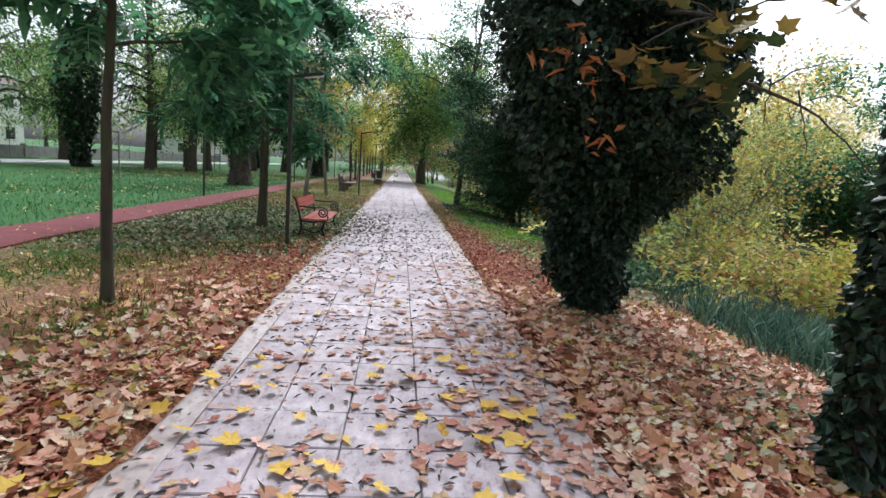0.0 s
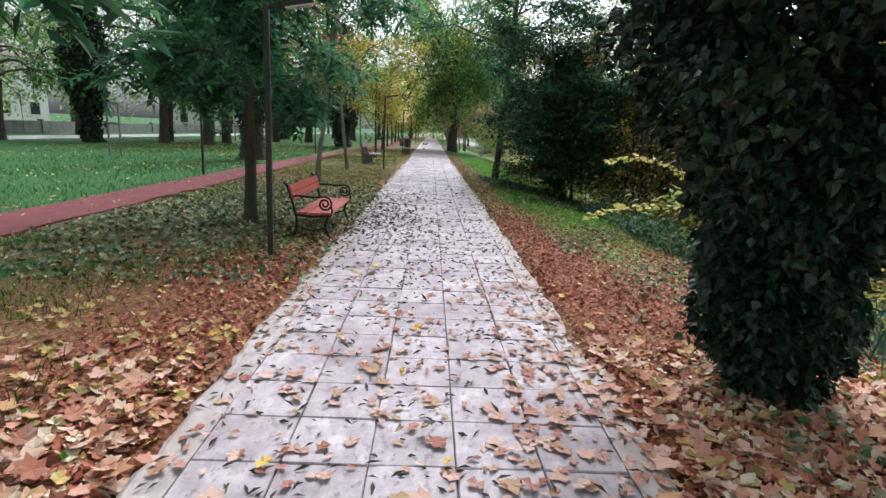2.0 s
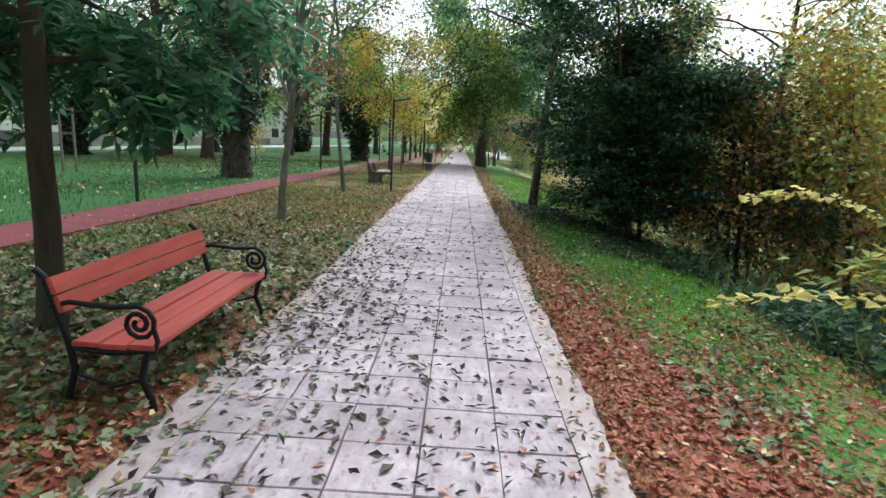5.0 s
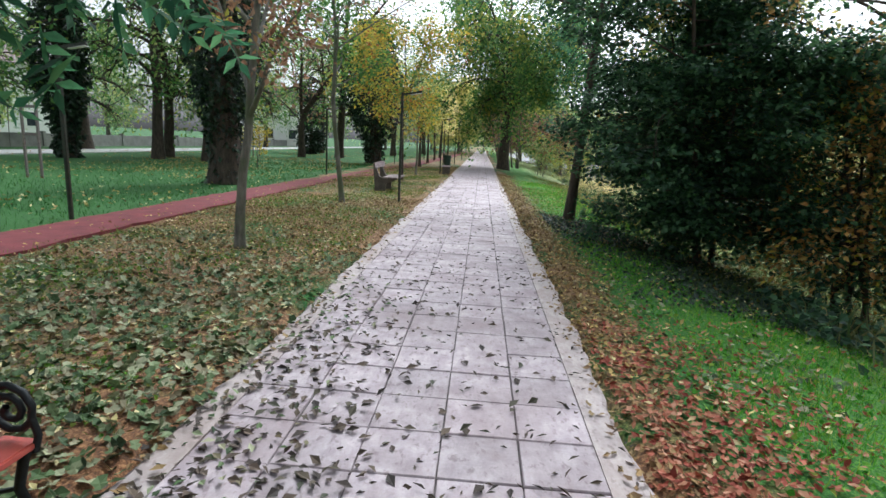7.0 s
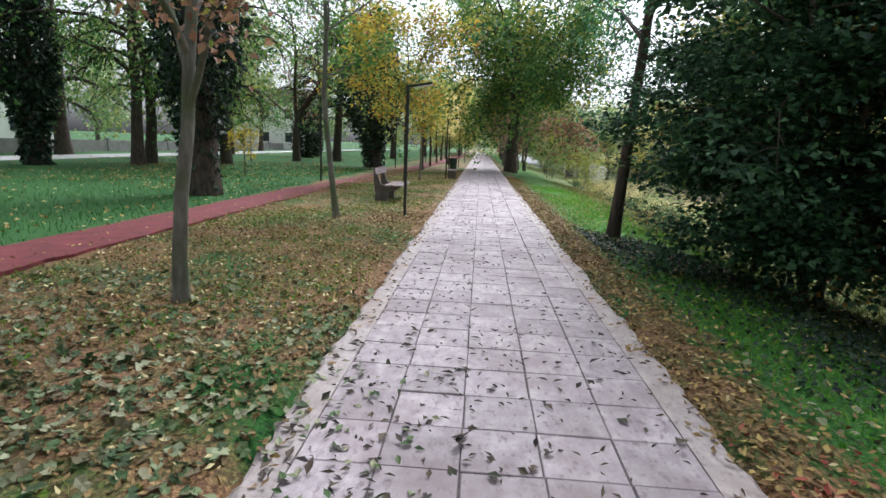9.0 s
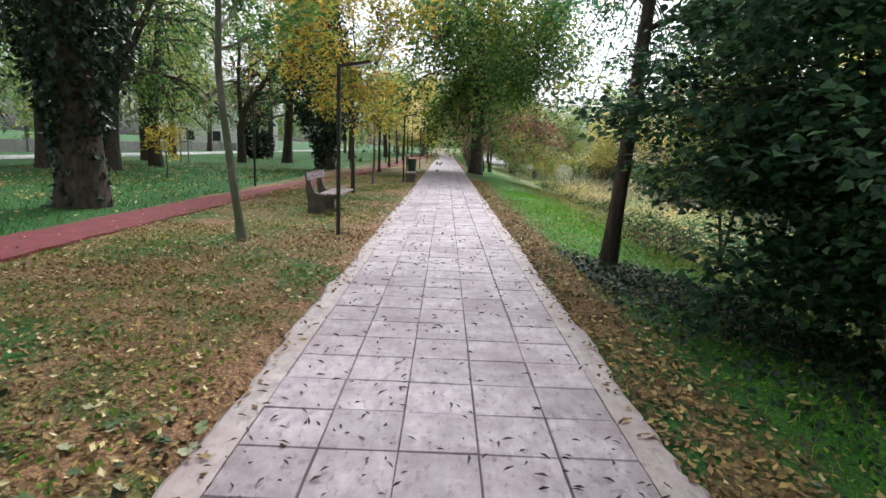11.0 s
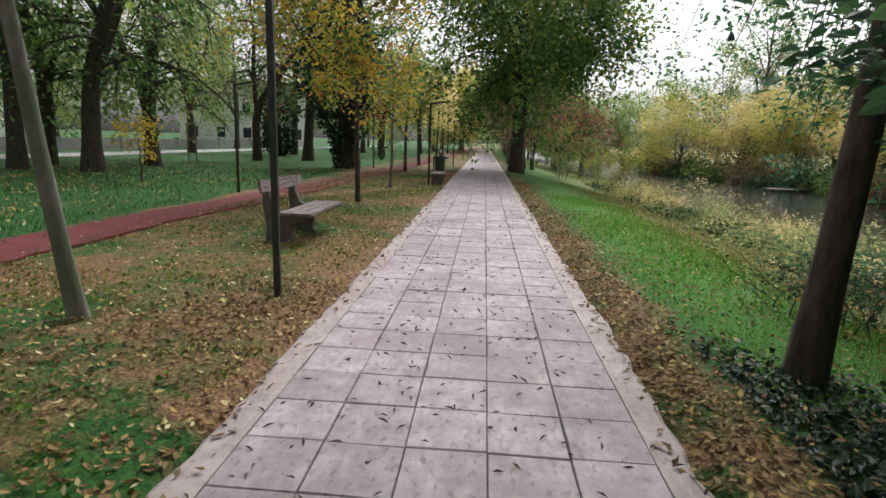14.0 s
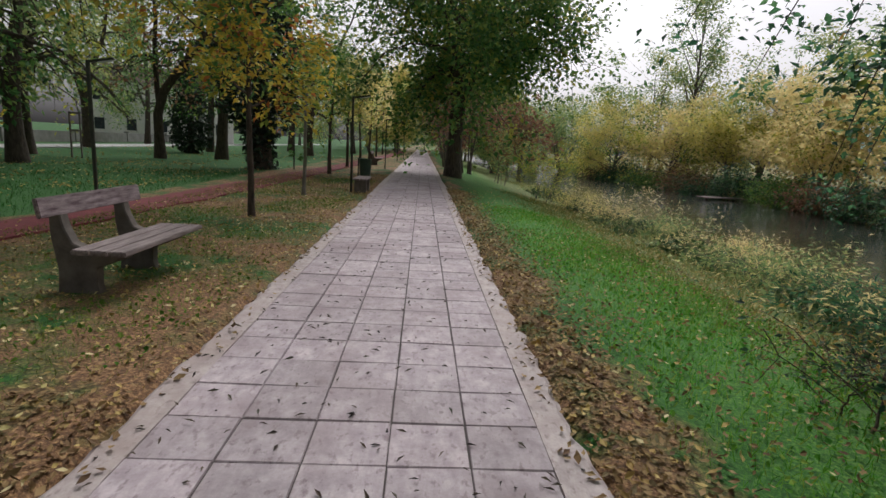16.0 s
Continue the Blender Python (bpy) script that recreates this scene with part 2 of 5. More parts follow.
L_RUST = leaf_material("rust_brown_leaves", [srgb(98, 68, 54), srgb(126, 92, 72), srgb(148, 116, 90), srgb(108, 92, 78)])
L_IVY = leaf_material("ivy_leaves", [srgb(18, 32, 24), srgb(26, 44, 32), srgb(36, 56, 40), srgb(58, 78, 56)], 0.42, 0.12, lift=1.6, sheen=0.4)
L_YEW = leaf_material("very_dark_green_leaves", [srgb(20, 38, 28), srgb(32, 54, 38), srgb(46, 72, 48), srgb(66, 92, 60)], 0.5, 0.45, lift=2.8, sheen=0.35)
L_ORANGE = leaf_material("orange_leaves", [srgb(146, 86, 50), srgb(170, 108, 64), srgb(126, 78, 50)], glow=0.35)
L_MAPLE = leaf_material("green_gold_maple_leaves", [srgb(56, 74, 44), srgb(84, 92, 52), srgb(150, 126, 66), srgb(110, 88, 52)], glow=0.3, lift=1.3)
F_RED = leaf_material("fallen_red_brown_leaves", [srgb(116, 48, 36), srgb(150, 72, 54), srgb(178, 108, 84), srgb(150, 92, 64), srgb(196, 148, 120)], 0.7, 0.05, lift=1.2)
F_BROWN = leaf_material("fallen_brown_leaves", [srgb(88, 66, 46), srgb(124, 98, 64), srgb(156, 130, 88), srgb(108, 94, 64)], 0.75, 0.05, lift=1.35)
F_YELLOW = leaf_material("fallen_yellow_leaves", [srgb(206, 164, 58), srgb(222, 186, 84), srgb(196, 150, 62)], 0.6, 0.1, lift=1.1)
F_GREEN = leaf_material("fallen_grey_green_leaves", [srgb(48, 62, 40), srgb(70, 92, 56), srgb(100, 116, 80), srgb(148, 150, 122), srgb(92, 78, 58)], 0.7, 0.05, lift=1.55)
F_DARK = leaf_material("fallen_dark_dry_leaflets", [srgb(48, 44, 42), srgb(72, 62, 56), srgb(98, 84, 72), srgb(66, 70, 56)], 0.75, 0.0, lift=1.35)
G_GRASS = leaf_material("green_grass_blades", [srgb(50, 106, 26), srgb(74, 140, 38), srgb(104, 157, 48), srgb(146, 158, 70)], 0.7, 0.35, lift=1.65, sheen=0.06)
G_CLOVER = leaf_material("small_weed_leaves", [srgb(50, 104, 32), srgb(76, 134, 44), srgb(104, 148, 56), srgb(140, 152, 70)], 0.7, 0.3, lift=1.5, sheen=0.08)
G_LAWN = leaf_material("lawn_blades", [srgb(18, 74, 14), srgb(30, 102, 22), srgb(52, 126, 32), srgb(92, 140, 46)], 0.8, 0.3, lift=0.7, sheen=0.02)
G_DRY = leaf_material("mixed_dry_grass_blades", [srgb(76, 104, 40), srgb(104, 122, 52), srgb(146, 142, 80), srgb(88, 114, 46)], 0.75, 0.25, lift=1.35, sheen=0.08)
G_VERGE = leaf_material("olive_verge_blades", [srgb(56, 92, 32), srgb(84, 120, 46), srgb(114, 136, 60), srgb(142, 144, 80)], 0.75, 0.3, lift=1.35, sheen=0.05)
G_SEDGE = leaf_material("blue_green_sedge_blades", [srgb(48, 78, 70), srgb(74, 106, 94), srgb(104, 134, 116), srgb(86, 104, 74)],  0.6, 0.2, lift=1.1, sheen=0.15)


# ---- mesh helpers ----
def part(name, me_or_bm, material_, parent=None, label="", kind=""):
    """One mesh object, under a thing or part where one is given."""
    if isinstance(me_or_bm, bmesh.types.BMesh):
        me = bpy.data.meshes.new(name)
        me_or_bm.to_mesh(me)
        me_or_bm.free()
    else:
        me = me_or_bm
    if material_ and not me.materials:
        me.materials.append(material_)
    ob = new(name, me)
    ob.parent = parent
    return tagged(ob, label=label, kind=kind)


def thing(name, x, y, z, label, category, group="", rz=0, kind=""):
    ob = new(name)
    ob.empty_display_size = 0.2
    ob.matrix_basis = pose(x, y, z, 0, 0, rz)
    return tagged(ob, label, category, group, kind)


def mesh_np(name, V, F, smooth=False):
    """A mesh from arrays: V (n, 3) and F (m, k), all faces with k corners."""
    me = bpy.data.meshes.new(name)
    m, k = F.shape
    me.vertices.add(len(V))
    me.vertices.foreach_set("co", np.ascontiguousarray(V, dtype=np.float32).ravel())
    me.loops.add(m * k)
    me.loops.foreach_set("vertex_index", np.ascontiguousarray(F, dtype=np.int32).ravel())
    me.polygons.add(m)
    me.polygons.foreach_set("loop_start", np.arange(0, m * k, k, dtype=np.int32))
    me.polygons.foreach_set("use_smooth", np.full(m, smooth))
    me.update(calc_edges=True)
    return me


def tubes(name, lines, sides=7):
    """Tapered tubes along polylines: lines of (points (n, 3), radii (n))."""
    VV, FF, base = [], [], 0
    for pts, rad, in lines:
        pts, rad = np.asarray(pts, float), np.asarray(rad, float)
        n = len(pts)
        s = sides if rad[0] > 0.03 else (5 if rad[0] > 0.012 else 3)
        d = np.gradient(pts, axis=0)
        d /= np.linalg.norm(d, axis=1, keepdims=True) + 1e-9
        ref = np.array([1.0, 0.0, 0.0]) if abs(d[0, 0]) < 0.8 else np.array([0.0, 1.0, 0.0])
        u = np.cross(d, ref)
        u /= np.linalg.norm(u, axis=1, keepdims=True) + 1e-9
        v = np.cross(d, u)
        a = np.arange(s) * 2 * np.pi / s
        ring = pts[:, None] + rad[:, None, None] * (np.cos(a)[None, :, None] * u[:, None] + np.sin(a)[None, :, None] * v[:, None])
        VV.append(ring.reshape(-1, 3))
        i, j = np.meshgrid(np.arange(n - 1), np.arange(s), indexing="ij")
        q = np.stack([i * s + j, i * s + (j + 1) % s, (i + 1) * s + (j + 1) % s, (i + 1) * s + j], -1).reshape(-1, 4)
        FF.append(q + base)
        base += n * s
    return mesh_np(name, np.concatenate(VV), np.concatenate(FF), True)


def fan(outline, centre):
    V = np.array([centre] + outline, float)
    n = len(outline)
    return V, np.array([(0, 1 + i, 1 + (i + 1) % n) for i in range(n)])


OVAL = (np.array([(0, 0, 0), (0.27, 0.42, 0.07), (0, 1, -0.1), (-0.27, 0.42, 0.07)], float), np.array([(0, 1, 2), (0, 2, 3)]))
LANCE = (np.array([(0, 0, 0), (0.13, 0.42, 0.05), (0, 1, -0.16), (-0.13, 0.42, 0.05)], float), np.array([(0, 1, 2), (0, 2, 3)]))
BLADE = (np.array([(-0.03, 0, 0), (0.03, 0, 0), (0.02, 0.6, 0.06), (-0.02, 0.6, 0.06), (0, 1, 0.22)], float), np.array([(0, 1, 2), (0, 2, 3), (3, 2, 4)]))
MAPLE = fan([(0, -0.1, 0), (0.24, 0.05, 0.03), (0.48, 0.02, 0.09), (0.38, 0.25, 0.02), (0.5, 0.54, 0.1), (0.25, 0.55, 0.02), (0, 1.0, 0.06),
             (-0.25, 0.55, 0.02), (-0.5, 0.54, 0.1), (-0.38, 0.25, 0.02), (-0.48, 0.02, 0.09), (-0.24, 0.05, 0.03)], (0, 0.3, -0.02))
CRUMPLE = fan([(0, 0, 0.05), (0.34, 0.12, 0.14), (0.26, 0.45, 0.0), (0.4, 0.7, 0.16), (0, 1.0, 0.05), (-0.34, 0.62, 0.12), (-0.2, 0.3, 0.0), (-0.36, 0.1, 0.1)], (0, 0.45, 0.03))

BROAD = (np.array([(0, 0, 0), (0.42, 0.3, 0.08), (0.22, 0.72, 0.02), (0, 1, -0.12), (-0.22, 0.72, 0.02), (-0.42, 0.3, 0.08)], float), np.array([(0, 1, 2), (0, 2, 3), (0, 3, 4), (0, 4, 5)]))
SHRED = (np.array([(0, 0, 0.05), (0.26, 0.3, 0.14), (0.14, 0.75, 0.0), (0, 1.05, 0.12), (-0.3, 0.55, 0.1)], float), np.array([(0, 1, 2), (0, 2, 4), (2, 3, 4)]))


def pinnate():
    V, F = [], []
    for i in range(4):
        for sgn in (-1, 1):
            b = len(V)
            y, z = 0.18 + i * 0.2, -0.04 * i * i
            V += [(0, y, z), (sgn * 0.2, y + 0.17, z - 0.0), (sgn * 0.46, y + 0.17, z - 0.1), (sgn * 0.22, y - 0.04, z - 0.04)]
            F += [(b, b + 1, b + 2), (b, b + 2, b + 3)]
    b = len(V)
    V += [(0, 0.86, -0.4), (0.09, 1.0, -0.46), (0, 1.22, -0.62), (-0.09, 1.0, -0.46)]
    F += [(b, b + 1, b + 2), (b, b + 2, b + 3)]
    b = len(V)
    V += [(-0.008, 0, 0), (0.008, 0, 0), (0, 0.5, -0.1), (0, 0.95, -0.45)]
    F += [(b, b + 1, b + 2), (b + 1, b + 3, b + 2)]
    return np.array(V, float), np.array(F)


PINNATE = pinnate()


def scatter(name, rng, P, size, template, tilt=0.5, up=None, heading=None):
    """A mesh of many leaves at the points P. tilt: how far the leaves lean out of the level (0 flat, 1 any way);
    heading: the ways in which their tips point."""
    T, F = template
    n = len(P)
    size = np.broadcast_to(size, (n,)) * rng.uniform(0.7, 1.25, n)
    nrm = rng.normal(0, 1, (n, 3)) * tilt
    nrm[:, 2] += 1.0 if up is None else up
    nrm /= np.linalg.norm(nrm, axis=1, keepdims=True)
    d = rng.normal(0, 1, (n, 3)) if heading is None else heading + rng.normal(0, 0.35, (n, 3))
    d -= nrm * np.sum(d * nrm, axis=1, keepdims=True)
    d /= np.linalg.norm(d, axis=1, keepdims=True) + 1e-9
    s = np.cross(d, nrm)
    V = P[:, None] + size[:, None, None] * (T[None, :, 0:1] * s[:, None] + T[None, :, 1:2] * d[:, None] + T[None, :, 2:3] * nrm[:, None])
    FF = F[None] + (np.arange(n) * len(T))[:, None, None]
    return mesh_np(name, V.reshape(-1, 3), FF.reshape(-1, F.shape[1]))


def blades(name, rng, P, height, lean=0.35, template=BLADE, width=1.0):
    """Upright blades of grass at the points P."""
    T, F = template
    n = len(P)
    h = np.broadcast_to(height, (n,)) * rng.uniform(0.5, 1.3, n)
    up = np.stack([rng.normal(0, lean, n), rng.normal(0, lean, n), np.ones(n)], -1)
    up /= np.linalg.norm(up, axis=1, keepdims=True)
    a = rng.uniform(0, 2 * np.pi, n)
    s = np.stack([np.cos(a), np.sin(a), np.zeros(n)], -1)
    b = np.cross(s, up)
    V = P[:, None] + h[:, None, None] * (width * T[None, :, 0:1] * s[:, None] + T[None, :, 1:2] * up[:, None] + T[None, :, 2:3] * 2 * b[:, None])
    FF = F[None] + (np.arange(n) * len(T))[:, None, None]
    return mesh_np(name, V.reshape(-1, 3), FF.reshape(-1, F.shape[1]))


def box(bm, x0, x1, y0, y1, z0, z1, bevel=0.0):
    r = bmesh.ops.create_cube(bm, size=1, matrix=Matrix.Translation(((x0 + x1) / 2, (y0 + y1) / 2, (z0 + z1) / 2)) @ Matrix.Diagonal((x1 - x0, y1 - y0, z1 - z0, 1)))
    if bevel:
        es = list({e for v in r["verts"] for e in v.link_edges})
        bmesh.ops.bevel(bm, geom=es, offset=bevel, segments=2, affect='EDGES', clamp_overlap=True)
    return r


# ---- ground, water, path ----
def smooth(a, b, x):
    t = np.clip((x - a) / (b - a), 0, 1)
    return t * t * (3 - 2 * t)


def ground_height(x, y):
    """The park is level; on the right a grassy bank falls to the river, and the far bank rises again."""
    x, y = np.asarray(x, float), np.asarray(y, float)
    z = -0.012 + 0.014 * np.sin(1.7 * x + 0.6 * y) * np.sin(0.9 * y - 0.4 * x)
    z = z - 0.16 * (smooth(1.32, 1.1, np.abs(x)))
    near = 0.10 * smooth(1.3, 2.4, x) + 0.95 * smooth(2.2, 7.8, x) + 0.28 * smooth(7.0, 9.6, x) + 1.2 * smooth(9.6, 12.0, x)
    far = 2.6 * smooth(22.5, 29.0, x + 0.0 * y)
    return z - near + np.where(x > 15, far, 0)


def ground_mesh():
    xs = np.concatenate([[-900, -400, -200, -120, -80], np.arange(-60, -12, 4), np.arange(-12, -6.4, 0.4), np.arange(-6.4, -1.4, 0.2),
                         np.arange(-1.4, -1.0, 0.08), np.arange(-1.0, 1.0, 0.5), np.arange(1.0, 1.5, 0.08), np.arange(1.5, 12, 0.3), np.arange(12, 34, 1.0), [36, 42, 60, 90, 150, 300, 900]])
    ys = np.concatenate([[-700, -200, -60, -20, -8], np.arange(-4, 34, 0.3), np.arange(34, 70, 1.5), np.arange(70, 160, 8), [180, 240, 400, 900, 2000]])
    X, Y = np.meshgrid(xs, ys, indexing="ij")
    V = np.stack([X, Y, ground_height(X, Y)], -1).reshape(-1, 3)
    i, j = np.meshgrid(np.arange(len(xs) - 1), np.arange(len(ys) - 1), indexing="ij")
    n = len(ys)
    F = np.stack([i * n + j, (i + 1) * n + j, (i + 1) * n + j + 1, i * n + j + 1], -1).reshape(-1, 4)
    return mesh_np("ground", V, F, True)


ground = tagged(part("ground", ground_mesh(), M_GROUND), "park ground of soil, litter and patchy grass falling to a river", "ground", kind="structure")
_V = np.array([(8.5, -60, -1.32), (30, -60, -1.32), (30, 420, -1.32), (8.5, 420, -1.32)])
water = tagged(part("water", mesh_np("water", _V, np.array([(0, 1, 2, 3)])), M_WATER), "still dark river water with dull reflections", "water", kind="structure")


def track_centre(y):
    return np.interp(y, [-40, 22, 27, 33, 45, 65, 90, 160], [-5.62, -5.62, -5.5, -5.0, -4.5, -3.75, -3.3, -3.0])


def strip(name, centre, half, ys, z0, z1, rng, ragged=0.03):
    c = centre(ys)
    L = c - half + rng.normal(0, ragged, len(ys))
    R = c + half + rng.normal(0, ragged, len(ys))
    rows = [np.stack([L, ys, 0 * ys + z0], -1), np.stack([L + 0.01, ys, 0 * ys + z1], -1), np.stack([R - 0.01, ys, 0 * ys + z1], -1), np.stack([R, ys, 0 * ys + z0], -1)]
    V = np.concatenate(rows)
    n = len(ys)
    F = np.array([(k * n + i, (k + 1) * n + i, (k + 1) * n + i + 1, k * n + i + 1) for k in range(3) for i in range(n - 1)])
    return mesh_np(name, V, F)


rng = np.random.default_rng(3)
track = tagged(part("running_track", strip("running_track", track_centre, 0.55, np.arange(-40, 120, 0.35), -0.08, 0.025, rng), M_TRACK), "red rubber running track strewn with fallen leaves", "running track", kind="structure")
road = tagged(part("road", strip("road", lambda y: 0 * y - 23.5, 1.6, np.arange(-60, 150, 3.0), -0.1, 0.03, rng, 0.02), M_ROAD), "pale park road behind the lawn", "road", kind="structure")


# ---- trees and shrubs ----
def skeleton_of(rng, H, r0, lean=(0.0, 0.0), z0=1.8, R=1.8, limbs=14, twigs=6, rise=0.5, droop=0.0, top=0.25, wander=0.05, stems=1, thick=0.5, fork=0.0):
    """Trunk, limbs and twigs as tapered lines, and the twigs' points where leaves grow."""
    lines, leafy = [], []
    for s in range(stems):
        off = np.array([0.0, 0.0]) if stems == 1 or fork else rng.normal(0, 0.12, 2) * (1 + 0.15 * stems)
        ln = np.array(lean) + (0 if stems == 1 else rng.normal(0, 0.16, 2))
        zs = np.linspace(-0.15, H * (1 if s == 0 else rng.uniform(0.6, 0.95)), 13)
        w = np.cumsum(rng.normal(0, wander, (13, 2)), axis=0) * np.linspace(0, 1, 13)[:, None]
        tr = np.column_stack([off + (ln - np.array(lean)) * np.maximum(zs - fork, 0)[:, None] * (1.6 if fork else 1.0) + np.array(lean) * zs[:, None] + w * smooth(0, fork + 0.01, zs)[:, None], zs])
        rad = r0 * np.interp(np.linspace(0, 1, 13), [0, 0.05, 0.12, 0.5, 1], [1.45, 1.1, 1.0, 0.7, 0.08])
        if stems > 1 and (s or not fork):
            rad = rad * rng.uniform(0.5, 0.9)
        lines.append((tr, rad))
        Ht = zs[-1]
        nl = max(3, limbs // stems)
        for i in range(nl):
            q = (i + rng.uniform(0.2, 0.8)) / nl
            h = z0 + (Ht - z0) * q
            p0 = np.array([np.interp(h, zs, tr[:, k]) for k in range(3)])
            rt = np.interp(h, zs, rad)
            az = i * 2.4 + rng.uniform(-0.9, 0.9) + s * 1.3
            prof = np.sin(np.pi * np.clip(0.18 + 0.82 * q, 0, 1)) ** 0.7 * (1 - q) + top * q + 0.35 * np.sin(np.pi * q)
            L = max(0.25, R * prof * rng.uniform(0.6, 1.25))
            n = 7
            t = np.linspace(0, 1, n)
            dirv = np.array([np.cos(az), np.sin(az)])
            up = rise * rng.uniform(0.55, 1.45) * t - droop * rng.uniform(0.5, 1.4) * t ** 2
            pts = p0 + np.column_stack([dirv[0] * L * t, dirv[1] * L * t, L * up]) + np.cumsum(rng.normal(0, 0.05 * L, (n, 3)), axis=0) * t[:, None]
            lines.append((pts, np.maximum(rt * thick * (1 - 0.85 * t), 0.004)))
            for k in range(twigs):
                q2 = rng.uniform(0.25, 1.0)
                b = np.array([np.interp(q2, t, pts[:, c]) for c in range(3)])
                dv = np.array([dirv[0], dirv[1], rise * 0.6 - droop * 0.8]) + rng.normal(0, 0.6, 3)
                dv /= np.linalg.norm(dv)
                l2 = L * rng.uniform(0.2, 0.45)
                tt = np.linspace(0, 1, 4)
                tp = b + dv * l2 * tt[:, None] + np.column_stack([0 * tt, 0 * tt, -(0.1 + droop * 0.5) * l2 * tt ** 2])
                lines.append((tp, np.maximum(rt * 0.16 * (1 - 0.8 * tt), 0.0025)))
                leafy.append(tp)
            leafy.append(pts[3:])
    return lines, leafy


def leaf_points(rng, leafy, n, jitter, clump=1, spread=0.2):
    """Points and headings of leaves on the twigs; clump: how many leaves sit together in one spray."""
    if clump > 1:
        P, D = leaf_points(rng, leafy, max(1, n // clump), jitter)
        k = rng.integers(0, len(P), n)
        off = rng.normal(0, 1, (n, 3)) * np.asarray(spread)
        return P[k] + off, D[k] * 0.6 + off / (np.linalg.norm(off, axis=1, keepdims=True) + 1e-9) * 0.8
    idx = rng.integers(0, len(leafy), n)
    P, D = np.empty((n, 3)), np.empty((n, 3))
    t = rng.uniform(0, 1, n) ** 0.7
    for i in range(n):
        l = leafy[idx[i]]
        f = t[i] * (len(l) - 1)
        k = min(int(f), len(l) - 2)
        P[i] = l[k] + (f - k) * (l[k + 1] - l[k])
        D[i] = l[k + 1] - l[k]
    D /= np.linalg.norm(D, axis=1, keepdims=True) + 1e-9
    return P + rng.normal(0, jitter, (n, 3)), D


def tree(name, x, y, label, seed, H, r0, bark, leaf_mat, n, size, template=OVAL, jitter=0.12, tilt=0.6, droop_leaf=0.4, group="", category="tree", extra=None, sides=8, clump=1, spread=0.2, **kw):
    """A tree or shrub: a trunk with limbs and twigs, and a crown of single leaves."""
    g = np.random.default_rng(seed)
    z = float(ground_height(x, y))
    root = thing(name, x, y, z, label, category, group)
    lines, leafy = skeleton_of(g, H, r0, **kw)
    part("trunk", tubes("trunk", [l for l in lines if sides > 6 or len(l[0]) > 4], sides), bark, root)
    sets = [(leaf_mat, n)] + (extra or [])
    for k, (lm, count) in enumerate(sets):
        if count:
            P, D = leaf_points(g, leafy, count, jitter, clump, spread)
            D[:, 2] -= droop_leaf
            P[:, 2] = np.maximum(P[:, 2], 0.03)
            part("crown" if k == 0 else "turning_leaves", scatter("crown", g, P, size, template, tilt, None, D), lm, root)
    return root


ROW = "young trees along the verge"
tree("tree", -2.55, 4.88, "slim young tree with drooping dark green compound leaves", 11, 5.2, 0.052, M_BARK_MOSS, L_DARKGREEN, 1000, 0.34, PINNATE, 0.14, 0.5, 0.5, ROW, z0=2.2, R=1.5, limbs=20, twigs=7, rise=0.45, droop=0.25)
tree("tree", -2.72, 10.95, "leafy young tree with dark green compound leaves behind a bench", 12, 5.6, 0.09, M_BARK_MOSS, L_DARKGREEN, 2000, 0.32, PINNATE, 0.16, 0.5, 0.5, ROW, z0=1.85, R=1.65, limbs=24, twigs=8, rise=0.45, droop=0.45)
tree("tree", -2.88, 16.65, "forked grey tree, nearly bare with few brown leaves", 13, 6.6, 0.064, M_BARK_GREY, L_RUST, 4200, 0.1, OVAL, 0.12, 0.8, 0.5, ROW, extra=[(L_YELLOWGREEN, 500)], z0=1.5, R=2.3, limbs=18, twigs=13, rise=1.1, droop=0.3, top=0.5, thick=0.66, wander=0.13)
tree("tree", -3.0, 22.5, "slender young tree with thin green crown", 14, 7.6, 0.06, M_BARK_GREY, L_MIDGREEN, 6500, 0.12, OVAL, 0.14, 0.7, 0.4, ROW, lean=(-0.09, 0), z0=2.6, R=2.7, limbs=20, twigs=9, rise=0.8, wander=0.1)
tree("tree", -2.85, 31.2, "young tree with orange and yellow autumn crown", 15, 5.8, 0.06, M_BARK_DARK, L_YELLOW, 3600, 0.14, OVAL, 0.14, 0.6, 0.4, ROW, extra=[(L_YELLOWGREEN, 2600), (L_ORANGE, 500), (L_MIDGREEN, 1500)], clump=9, spread=0.16, z0=1.9, R=2.5, limbs=22, twigs=8, rise=0.4)
tree("tree", -2.8, 35.4, "thin young tree with sparse green leaves", 16, 4.6, 0.05, M_BARK_GREY, L_MIDGREEN, 900, 0.13, OVAL, 0.14, 0.7, 0.4, ROW, z0=2.6, R=1.2, limbs=10, twigs=6, rise=0.6)
# pale leaf tints hold the haze that thickens along the row
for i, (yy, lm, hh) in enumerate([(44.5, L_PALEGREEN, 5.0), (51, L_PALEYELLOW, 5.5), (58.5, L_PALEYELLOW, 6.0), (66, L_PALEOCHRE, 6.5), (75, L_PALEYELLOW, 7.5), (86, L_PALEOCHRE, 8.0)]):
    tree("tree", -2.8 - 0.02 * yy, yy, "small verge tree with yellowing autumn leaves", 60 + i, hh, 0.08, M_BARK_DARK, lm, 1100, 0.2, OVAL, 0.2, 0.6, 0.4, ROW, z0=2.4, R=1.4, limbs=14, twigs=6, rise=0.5)

